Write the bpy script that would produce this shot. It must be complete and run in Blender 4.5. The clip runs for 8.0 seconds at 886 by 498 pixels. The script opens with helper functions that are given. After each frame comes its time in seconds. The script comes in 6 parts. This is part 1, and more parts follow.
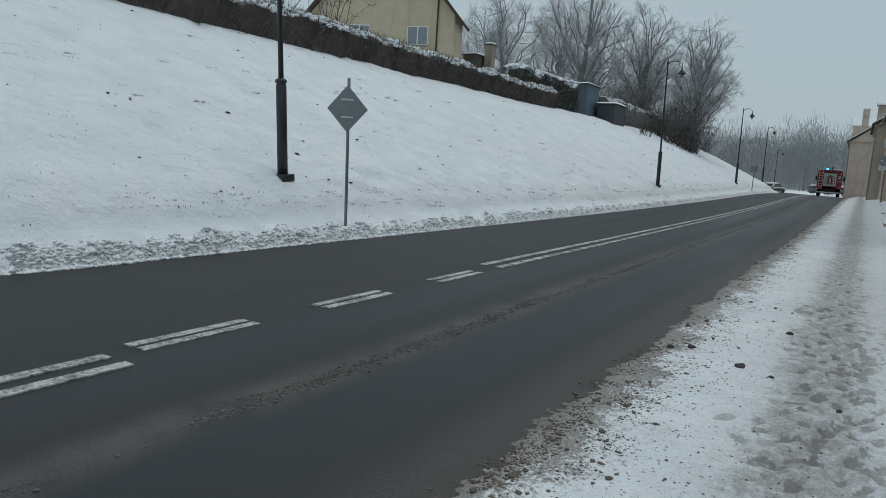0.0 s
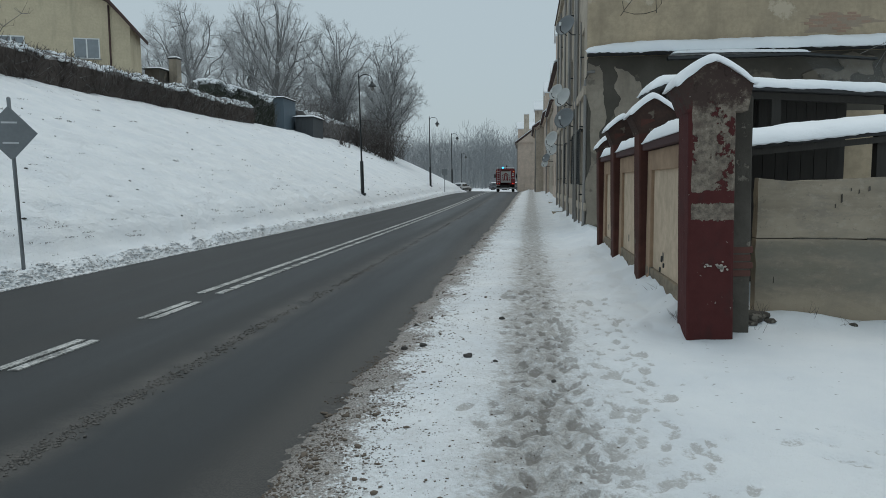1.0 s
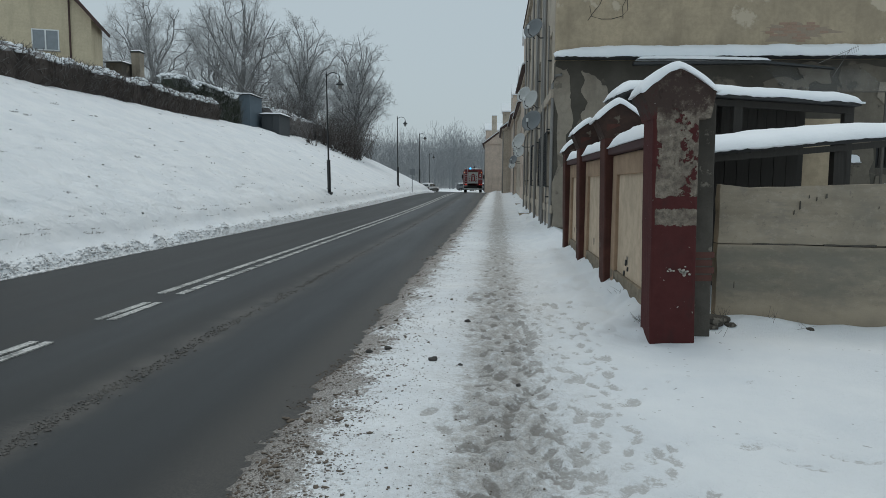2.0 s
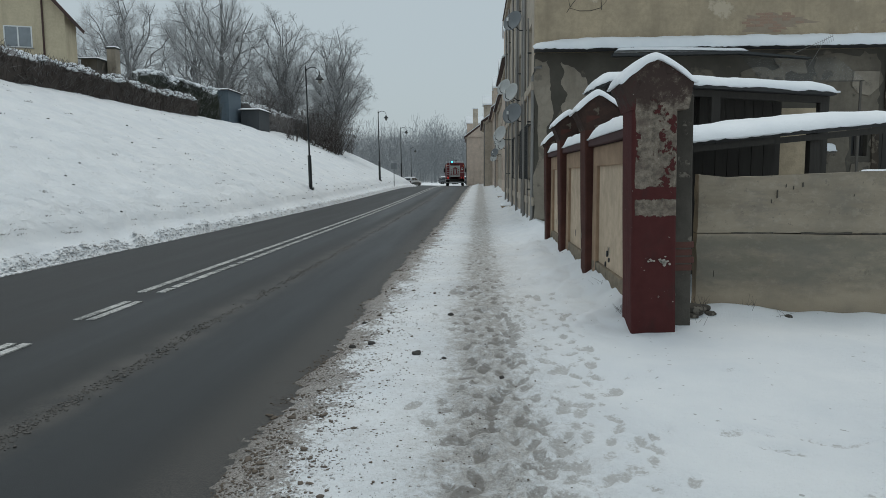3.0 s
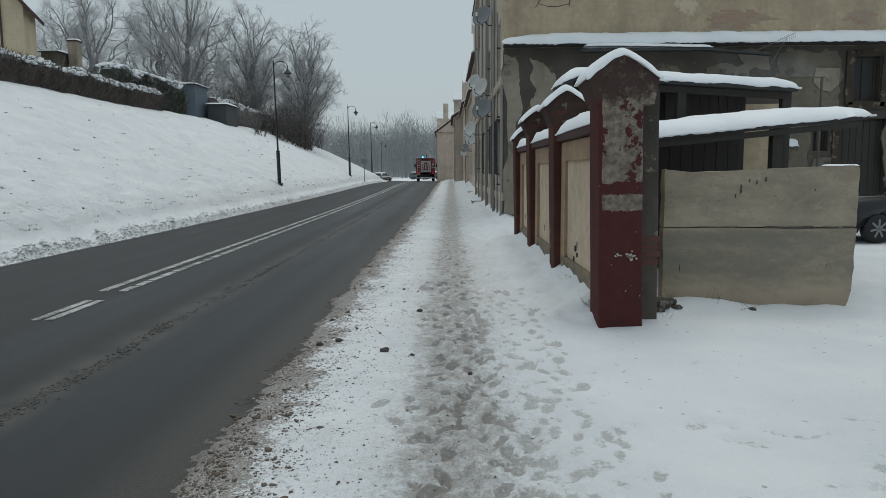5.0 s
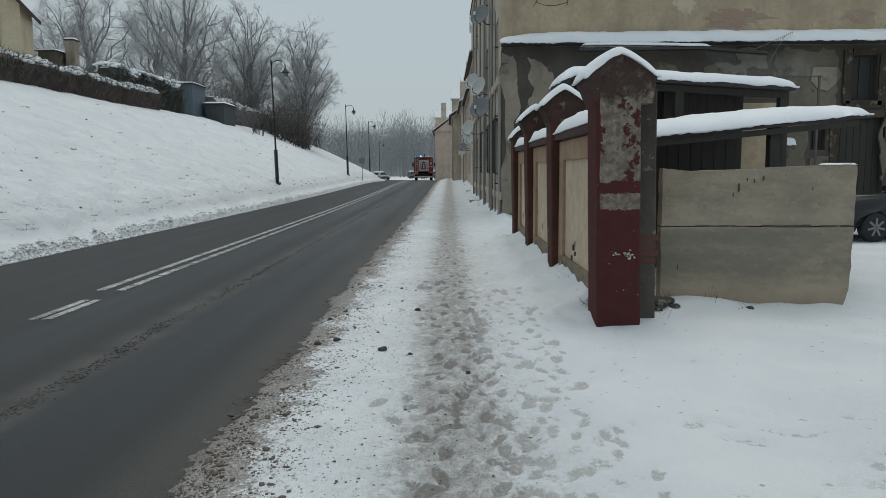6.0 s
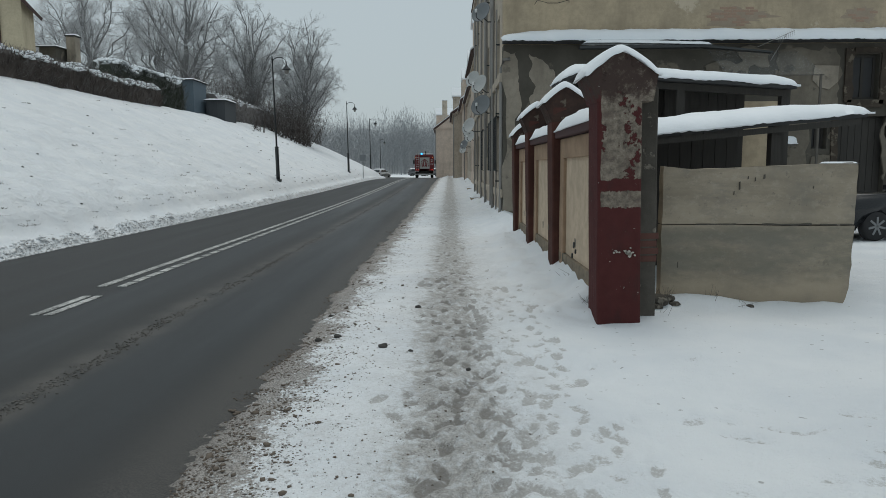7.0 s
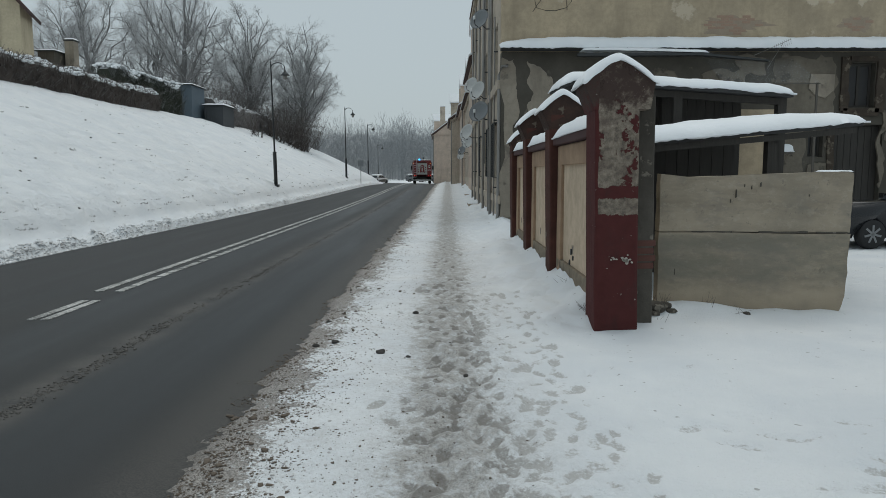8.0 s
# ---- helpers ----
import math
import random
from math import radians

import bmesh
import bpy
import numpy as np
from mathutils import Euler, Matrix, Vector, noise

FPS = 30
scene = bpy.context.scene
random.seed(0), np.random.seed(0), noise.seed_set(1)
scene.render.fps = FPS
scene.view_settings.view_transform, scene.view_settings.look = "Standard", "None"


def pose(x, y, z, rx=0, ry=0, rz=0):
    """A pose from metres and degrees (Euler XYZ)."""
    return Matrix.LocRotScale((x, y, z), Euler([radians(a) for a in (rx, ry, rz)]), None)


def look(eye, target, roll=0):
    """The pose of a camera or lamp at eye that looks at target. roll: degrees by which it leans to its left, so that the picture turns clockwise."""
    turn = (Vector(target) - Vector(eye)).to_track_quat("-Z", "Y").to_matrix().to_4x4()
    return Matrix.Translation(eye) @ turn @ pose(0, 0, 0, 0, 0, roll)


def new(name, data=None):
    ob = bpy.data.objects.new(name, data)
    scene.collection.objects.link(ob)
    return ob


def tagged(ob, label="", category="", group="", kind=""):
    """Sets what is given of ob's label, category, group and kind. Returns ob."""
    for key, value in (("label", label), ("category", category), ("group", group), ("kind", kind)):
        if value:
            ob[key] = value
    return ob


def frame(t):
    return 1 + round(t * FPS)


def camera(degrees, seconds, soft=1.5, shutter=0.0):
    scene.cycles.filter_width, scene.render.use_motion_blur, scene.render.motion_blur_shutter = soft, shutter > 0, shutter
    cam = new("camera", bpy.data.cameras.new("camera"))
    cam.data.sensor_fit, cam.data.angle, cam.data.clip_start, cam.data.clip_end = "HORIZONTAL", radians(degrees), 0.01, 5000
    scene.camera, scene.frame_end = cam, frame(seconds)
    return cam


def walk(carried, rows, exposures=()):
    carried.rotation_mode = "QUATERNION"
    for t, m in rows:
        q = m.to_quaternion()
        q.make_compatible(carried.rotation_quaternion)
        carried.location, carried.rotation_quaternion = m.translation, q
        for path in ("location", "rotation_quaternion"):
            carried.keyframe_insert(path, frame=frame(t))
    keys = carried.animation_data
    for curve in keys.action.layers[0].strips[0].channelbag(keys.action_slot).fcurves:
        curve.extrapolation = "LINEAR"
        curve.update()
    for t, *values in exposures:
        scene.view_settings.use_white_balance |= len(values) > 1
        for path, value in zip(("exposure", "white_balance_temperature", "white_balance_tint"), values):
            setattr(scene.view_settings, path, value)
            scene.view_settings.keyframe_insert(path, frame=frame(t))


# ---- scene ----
import functools

# camera and walk
cam = camera(65.5, 8.0, soft=0.85)
PATH = [  # seconds, x, y, z, yaw, pitch, roll
    (0.0, 0.102, -0.106, 1.56, 30.54, -7.3, 3.73), (0.1, 0.105, -0.14, 1.565, 26.07, -7.39, 3.07),
    (0.5, 0.056, -0.11, 1.581, 15.01, -6.82, 0.98), (1.0, -0.042, -0.047, 1.573, 6.9, -5.51, -0.37),
    (1.5, -0.039, -0.012, 1.595, 4.81, -5.32, 0.36), (3.0, -0.024, -0.013, 1.596, 2.74, -6.03, -0.35),
    (3.5, -0.01, 0.001, 1.597, 1.64, -5.82, -0.18), (4.0, -0.006, 0.003, 1.597, 0.86, -5.92, -0.27),
    (4.5, 0.003, 0.02, 1.597, 0.53, -6.26, -0.38), (6.0, 0.007, 0.03, 1.596, 0.18, -6.51, -0.47),
    (6.5, 0.005, 0.022, 1.596, 0.43, -6.39, -0.38), (7.0, 0.006, 0.02, 1.593, 0.23, -6.71, -0.28),
    (7.5, 0.005, 0.017, 1.596, 0.03, -6.44, -0.41), (8.0, 0.0, 0.0, 1.6, 0.0, -6.23, 0.0)]
walk(cam, [(t, pose(x, y, z, 90 + p, 0, w) @ pose(0, 0, 0, 0, 0, r)) for t, x, y, z, w, p, r in PATH],
     exposures=[(0.0, -0.12, 6200, 5), (0.6, -0.06, 6250, 5), (1.5, -0.02, 6320, 6), (3.5, -0.02, 6480, 7), (8.0, -0.02, 6530, 7)])

# overcast winter sky and a weak wide sun
world = bpy.data.worlds.new("overcast")
scene.world = world
world.use_nodes = True
wn = world.node_tree.nodes
wl = world.node_tree.links
wn.clear()
sky = wn.new("ShaderNodeTexSky")
sky.sky_type, sky.sun_disc = "NISHITA", False
sky.sun_elevation, sky.sun_rotation = radians(66), radians(-22)
sky.dust_density, sky.air_density = 4.0, 1.0
scale = wn.new("ShaderNodeVectorMath")
scale.operation = "SCALE"
scale.inputs["Scale"].default_value = 0.09
blend = wn.new("ShaderNodeMix")
blend.data_type = "RGBA"
blend.inputs["Factor"].default_value = 0.86
blend.inputs[7].default_value = (0.48, 0.55, 0.59, 1)
bg = wn.new("ShaderNodeBackground")
bg.inputs["Strength"].default_value = 1.0
wout = wn.new("ShaderNodeOutputWorld")
wl.new(sky.outputs[0], scale.inputs[0])
wl.new(scale.outputs[0], blend.inputs[6])
wl.new(blend.outputs[2], bg.inputs[0])
wl.new(bg.outputs[0], wout.inputs[0])
sun = new("sun", bpy.data.lights.new("sun", "SUN"))
sun.data.energy, sun.data.angle, sun.data.color = 0.85, radians(40), (1, 0.98, 0.95)
sun.matrix_world = look((3, 7, 30), (0, 0, 0))


# ---- materials ----
class Nodes:
    """A short hand for building one material."""

    def __init__(self, name):
        self.m = bpy.data.materials.new(name)
        self.m.use_nodes = True
        self.t = self.m.node_tree
        self.b = self.t.nodes["Principled BSDF"]
        self.co = self.t.nodes.new("ShaderNodeTexCoord").outputs["Object"]

    def link(self, a, b):
        if isinstance(a, (int, float)):
            b.default_value = a
        elif isinstance(a, tuple):
            b.default_value = (*a, 1) if len(a) == 3 and b.type == "RGBA" else a
        else:
            self.t.links.new(a, b)

    def noise(self, s, detail=4, rough=0.55, vec=None, stretch=None):
        n = self.t.nodes.new("ShaderNodeTexNoise")
        n.inputs["Scale"].default_value, n.inputs["Detail"].default_value, n.inputs["Roughness"].default_value = s, detail, rough
        v = vec or self.co
        if stretch:
            mp = self.t.nodes.new("ShaderNodeMapping")
            mp.inputs["Scale"].default_value = stretch
            self.t.links.new(v, mp.inputs[0])
            v = mp.outputs[0]
        self.t.links.new(v, n.inputs["Vector"])
        return n.outputs["Fac"]

    def voronoi(self, s, feature="F1"):
        n = self.t.nodes.new("ShaderNodeTexVoronoi")
        n.feature = feature
        n.inputs["Scale"].default_value = s
        self.t.links.new(self.co, n.inputs["Vector"])
        return n.outputs["Distance"]

    def axis(self, k):
        n = self.t.nodes.new("ShaderNodeSeparateXYZ")
        self.t.links.new(self.co, n.inputs[0])
        return n.outputs[k]

    def rand(self):
        return self.t.nodes.new("ShaderNodeObjectInfo").outputs["Random"]

    def math(self, op, a, b=0.0):
        n = self.t.nodes.new("ShaderNodeMath")
        n.operation = op
        self.link(a, n.inputs[0])
        self.link(b, n.inputs[1])
        return n.outputs[0]

    def step(self, v, lo, hi):
        n = self.t.nodes.new("ShaderNodeMapRange")
        n.interpolation_type = "SMOOTHSTEP"
        self.link(v, n.inputs[0])
        n.inputs[1].default_value, n.inputs[2].default_value = lo, hi
        return n.outputs[0]

    def mix(self, f, a, b):
        n = self.t.nodes.new("ShaderNodeMix")
        n.data_type = "RGBA"
        self.link(f, n.inputs[0])
        self.link(a, n.inputs[6])
        self.link(b, n.inputs[7])
        return n.outputs[2]

    def bump(self, h, dist=0.01, strength=0.6):
        n = self.t.nodes.new("ShaderNodeBump")
        n.inputs["Strength"].default_value, n.inputs["Distance"].default_value = strength, dist
        self.t.links.new(h, n.inputs["Height"])
        self.t.links.new(n.outputs[0], self.b.inputs["Normal"])

    def done(self, color, rough=0.8, metal=0.0, spec=None):
        self.link(color, self.b.inputs["Base Color"])
        self.link(rough, self.b.inputs["Roughness"])
        self.b.inputs["Metallic"].default_value = metal
        if spec is not None:
            self.b.inputs["Specular IOR Level"].default_value = spec
        return self.m


def plain(name, c, rough=0.6, metal=0.0, grain=30.0, vary=0.25, bumpy=0.002):
    n = Nodes(name)
    f = n.noise(grain, 5)
    g = n.noise(grain / 9, 3)
    lo = tuple(v * (1 - vary) for v in c)
    hi = tuple(min(1, v * (1 + vary)) for v in c)
    col = n.mix(n.math("MULTIPLY", n.math("ADD", f, g), 0.5), lo, hi)
    if bumpy:
        n.bump(f, bumpy)
    return n.done(col, rough, metal)


def glow(name, c, strength):
    n = Nodes(name)
    n.b.inputs["Emission Color"].default_value = (*c, 1)
    n.b.inputs["Emission Strength"].default_value = strength
    return n.done(c, 0.3)


def snow_material():
    n = Nodes("snow")
    f = n.noise(9, 6, 0.6)
    g = n.noise(1.1, 3)
    col = n.mix(n.step(g, 0.3, 0.7), (0.80, 0.83, 0.86), (0.86, 0.88, 0.90))
    n.bump(f, 0.02, 0.5)
    return n.done(col, 0.75, 0, 0.25)


def ground_material():
    """Snow with brown grit near the road and a trodden strip along the pavement."""
    n = Nodes("trodden_snow")
    x0, y = n.axis(0), n.axis(1)
    x = n.math("SUBTRACT", x0, n.math("MULTIPLY", n.math("MINIMUM", n.math("MAXIMUM", n.math("SUBTRACT", y, 8.0), 0.0), 85.0), 0.007))
    big, mid, fine, speck = n.noise(0.9, 4), n.noise(5, 5, 0.65), n.noise(34, 5, 0.7), n.noise(90, 3, 0.7)
    clean = n.mix(n.step(big, 0.3, 0.7), (0.79, 0.82, 0.85), (0.87, 0.89, 0.905))
    # trodden strip
    wob = n.math("MULTIPLY", n.math("SUBTRACT", n.noise(0.5, 3), 0.5), 0.35)
    off = n.math("ABSOLUTE", n.math("SUBTRACT", n.math("ADD", x, wob), 0.03))
    strip = n.math("SUBTRACT", 1.0, n.step(off, 0.10, 0.62))
    worn = n.step(n.math("ADD", n.math("MULTIPLY", strip, 0.275), n.math("ADD", n.math("MULTIPLY", n.noise(10, 5, 0.65), 0.62), n.math("MULTIPLY", fine, 0.38))), 0.62, 0.83)
    haze = n.math("MULTIPLY", n.math("SUBTRACT", 1.0, n.step(n.math("ABSOLUTE", n.math("SUBTRACT", n.math("ADD", x, wob), 0.2)), 0.15, 0.95)), n.step(n.math("ADD", n.math("MULTIPLY", mid, 0.6), n.math("MULTIPLY", fine, 0.4)), 0.36, 0.62))
    clean = n.mix(n.math("MULTIPLY", haze, 0.3), clean, (0.50, 0.49, 0.475))
    col = n.mix(n.math("MULTIPLY", worn, 0.8), clean, n.mix(n.step(n.math("ADD", n.math("MULTIPLY", fine, 0.6), n.math("MULTIPLY", speck, 0.4)), 0.38, 0.60), (0.19, 0.172, 0.15), (0.62, 0.60, 0.575)))
    # sand and wet grit ground into the strip
    sand = n.math("MULTIPLY", n.math("SUBTRACT", 1.0, n.step(off, 0.2, 0.75)), n.step(n.math("ADD", n.math("MULTIPLY", n.noise(170, 3, 0.7), 0.55), n.math("MULTIPLY", n.noise(26, 5, 0.7), 0.45)), 0.48, 0.60))
    col = n.mix(n.math("MULTIPLY", sand, 0.55), col, (0.25, 0.228, 0.20))
    # pressed slush in the foot marks
    at = n.t.nodes.new("ShaderNodeAttribute")
    at.attribute_name = "wear"
    feet = n.math("MULTIPLY", n.step(n.math("ADD", at.outputs["Fac"], n.math("ADD", n.math("MULTIPLY", n.math("SUBTRACT", fine, 0.5), 0.7), n.math("MULTIPLY", n.math("SUBTRACT", mid, 0.5), 0.3))), 0.25, 0.45), n.step(n.math("ADD", n.math("MULTIPLY", speck, 0.6), n.math("MULTIPLY", fine, 0.6)), 0.38, 0.64))
    col = n.mix(n.math("MULTIPLY", feet, 0.72), col, n.mix(strip, (0.43, 0.415, 0.395), (0.205, 0.188, 0.168)))
    # fine dirt dusted over the snow towards the road
    dust = n.math("MULTIPLY", n.math("SUBTRACT", 1.0, n.step(n.math("ABSOLUTE", n.math("ADD", x, 1.2)), 0.1, 1.15)), n.step(n.math("ADD", n.math("MULTIPLY", fine, 0.5), n.math("MULTIPLY", mid, 0.5)), 0.42, 0.66))
    col = n.mix(n.math("MULTIPLY", dust, 0.4), col, (0.42, 0.39, 0.355))
    # grit thrown up by the road, on both verges
    wob2 = n.math("MULTIPLY", n.math("SUBTRACT", n.noise(1.4, 4, 0.7), 0.5), 0.9)
    near = n.math("SUBTRACT", 1.0, n.step(n.math("ABSOLUTE", n.math("ADD", n.math("ADD", x, wob2), 1.40)), 0.0, 0.85))
    left = n.math("MULTIPLY", n.math("SUBTRACT", 1.0, n.step(n.math("ABSOLUTE", n.math("ADD", n.math("ADD", x0, wob2), 7.85)), 0.0, 0.45)), 0.5)
    edge = n.math("MAXIMUM", near, left)
    grit = n.step(n.math("ADD", n.math("MULTIPLY", edge, 0.42), n.math("ADD", n.math("MULTIPLY", fine, 0.62), n.math("MULTIPLY", mid, 0.25))), 0.65, 0.76)
    col = n.mix(n.math("MULTIPLY", grit, 0.85), col, n.mix(n.step(speck, 0.35, 0.65), (0.10, 0.08, 0.064), (0.42, 0.385, 0.35)))
    rim = n.math("SUBTRACT", 1.0, n.step(n.math("ADD", n.math("ABSOLUTE", n.math("ADD", x, 1.62)), n.math("MULTIPLY", n.math("SUBTRACT", mid, 0.5), 0.3)), 0.15, 0.36))
    col = n.mix(n.math("MULTIPLY", rim, 0.75), col, n.mix(n.step(n.math("ADD", n.math("MULTIPLY", fine, 0.5), n.math("MULTIPLY", speck, 0.5)), 0.40, 0.62), (0.065, 0.057, 0.05), (0.24, 0.222, 0.20)))
    # sparse specks everywhere
    dots = n.step(n.noise(16, 2, 0.4), 0.735, 0.76)
    col = n.mix(n.math("MULTIPLY", dots, 0.5), col, (0.16, 0.14, 0.12))
    bank = n.math("MULTIPLY", n.step(n.math("MULTIPLY", x0, -1.0), 8.0, 9.2), n.math("MULTIPLY", n.noise(2.6, 5, 0.62), 5.2))
    rough = n.math("MULTIPLY", strip, n.math("MULTIPLY", n.noise(19, 6, 0.7), 1.1))
    n.bump(n.math("ADD", n.math("ADD", n.math("ADD", mid, rough), bank), n.math("ADD", n.math("MULTIPLY", fine, 0.6), n.math("MULTIPLY", speck, 0.25))), 0.038, 0.9)
    return n.done(col, 0.8, 0, 0.2)


def asphalt_material():
    n = Nodes("wet_asphalt")
    x = n.axis(0)
    fine, mid = n.noise(140, 3, 0.7), n.noise(2.2, 5, 0.6)
    lanes = n.noise(1.3, 4, 0.6, stretch=(1.0, 0.06, 1.0))
    col = n.mix(n.step(lanes, 0.35, 0.7), (0.014, 0.0155, 0.0165), (0.032, 0.0325, 0.0325))
    col = n.mix(n.math("MULTIPLY", fine, 0.4), col, (0.05, 0.049, 0.047))
    track = n.math("MAXIMUM", n.math("SUBTRACT", 1.0, n.step(n.math("ABSOLUTE", n.math("ADD", n.math("ADD", x, n.math("MULTIPLY", n.noise(0.3, 2), 0.3)), 2.25)), 0.2, 0.75)), n.math("SUBTRACT", 1.0, n.step(n.math("ABSOLUTE", n.math("ADD", x, 3.9)), 0.15, 0.6)))
    col = n.mix(n.math("MULTIPLY", track, 0.55), col, (0.015, 0.0185, 0.022))
    # slush line between the wheel tracks
    wob = n.math("MULTIPLY", n.math("SUBTRACT", n.noise(0.8, 3), 0.5), 0.25)
    off = n.math("ABSOLUTE", n.math("ADD", n.math("ADD", x, wob), 2.95))
    line = n.math("MULTIPLY", n.math("SUBTRACT", 1.0, n.step(off, 0.04, 0.34)), n.step(n.math("ADD", n.math("MULTIPLY", mid, 0.5), n.math("MULTIPLY", n.noise(60, 4, 0.7), 0.5)), 0.36, 0.6))
    col = n.mix(n.math("MULTIPLY", line, 0.6), col, (0.115, 0.105, 0.093))
    edge = n.math("SUBTRACT", 1.0, n.step(n.math("ABSOLUTE", n.math("ADD", x, 1.45)), 0.05, 0.5))
    col = n.mix(n.math("MULTIPLY", n.math("MULTIPLY", edge, n.step(n.noise(110, 4, 0.7), 0.38, 0.62)), 0.5), col, (0.15, 0.135, 0.12))
    n.bump(fine, 0.004, 0.4)
    return n.done(col, n.math("SUBTRACT", n.math("ADD", 0.44, n.math("MULTIPLY", lanes, 0.3)), n.math("MULTIPLY", track, 0.1)), 0, 0.28)


def paint_line_material():
    n = Nodes("worn_road_paint")
    f, g = n.noise(28, 5, 0.7), n.noise(4, 4)
    worn = n.step(n.math("ADD", n.math("MULTIPLY", f, 0.6), n.math("MULTIPLY", g, 0.4)), 0.40, 0.60)
    return n.done(n.mix(worn, (0.11, 0.11, 0.105), (0.56, 0.56, 0.54)), 0.6)


def plaster(name, base, dark, peel=None, low=0.52, high=0.6, sc=1.2):
    """Old plaster with stains and, where it has come off, the layer under it."""
    n = Nodes(name)
    st = n.noise(sc, 6, 0.65)
    run = n.noise(1.6, 4, 0.6, stretch=(1.0, 1.0, 0.18))
    fine = n.noise(45, 4, 0.6)
    col = n.mix(n.step(st, 0.32, 0.7), base, dark)
    col = n.mix(n.math("MULTIPLY", n.step(run, 0.5, 0.75), 0.45), col, tuple(v * 0.62 for v in dark))
    mot = n.step(n.noise(7, 7, 0.72), 0.38, 0.66)
    col = n.mix(n.math("MULTIPLY", mot, 0.32), col, tuple(v * 0.7 for v in dark))
    h = n.math("ADD", fine, n.math("MULTIPLY", mot, 0.4))
    if peel:
        off = n.step(n.noise(sc * 1.4, 7, 0.6), low, high)
        col = n.mix(off, col, peel)
        h = n.math("SUBTRACT", h, n.math("MULTIPLY", off, 3.0))
    n.bump(h, 0.008, 0.6)
    return n.done(col, 0.9, 0, 0.15)


def pillar_material():
    """Red-brown paint over grey plaster that has flaked off in the upper half and in one band."""
    n = Nodes("flaking_red_plaster")
    z = n.axis(2)
    fine, tiny = n.noise(50, 4), n.noise(22, 6, 0.7)
    f = n.math("ADD", n.math("ADD", n.math("MULTIPLY", n.noise(3.4, 5, 0.6), 0.5), n.math("MULTIPLY", n.noise(9.5, 7, 0.68), 0.34)), n.math("MULTIPLY", tiny, 0.16))
    zw = n.math("ADD", z, n.math("MULTIPLY", n.math("SUBTRACT", n.noise(14, 5, 0.7), 0.5), 0.1))
    high = n.step(zw, 1.42, 1.46)
    band = n.math("MULTIPLY", n.step(zw, 1.15, 1.18), n.math("SUBTRACT", 1.0, n.step(zw, 1.31, 1.35)))
    side = n.math("SUBTRACT", 1.0, n.step(n.axis(0), 1.535, 1.575))
    zone = n.math("SUBTRACT", n.math("ADD", n.math("MULTIPLY", high, 0.205), n.math("MULTIPLY", band, 0.30)), n.math("MULTIPLY", side, 0.4))
    bare = n.step(n.math("ADD", f, zone), 0.655, 0.672)
    red = n.mix(n.noise(9, 5), (0.058, 0.015, 0.015), (0.098, 0.030, 0.028))
    red = n.mix(n.math("MULTIPLY", n.step(n.noise(5, 6, 0.7, stretch=(1.0, 1.0, 0.5)), 0.5, 0.72), 0.6), red, (0.048, 0.026, 0.024))
    grey = n.mix(n.step(n.noise(15, 7, 0.75), 0.32, 0.68), (0.10, 0.083, 0.067), (0.285, 0.24, 0.192))
    grey = n.mix(n.math("MULTIPLY", n.step(n.noise(6, 6, 0.7), 0.5, 0.66), 0.6), grey, (0.125, 0.095, 0.078))
    col = n.mix(bare, red, grey)
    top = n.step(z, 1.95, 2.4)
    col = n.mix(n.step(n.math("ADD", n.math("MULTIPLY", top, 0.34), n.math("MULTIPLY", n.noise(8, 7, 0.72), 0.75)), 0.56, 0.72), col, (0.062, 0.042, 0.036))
    chip = n.step(n.noise(30, 4, 0.65), 0.70, 0.73)
    col = n.mix(chip, col, (0.42, 0.39, 0.36))
    n.bump(n.math("SUBTRACT", n.math("ADD", n.math("MULTIPLY", fine, 0.4), n.math("MULTIPLY", tiny, 0.4)), bare), 0.009, 0.8)
    return n.done(col, 0.85, 0, 0.2)


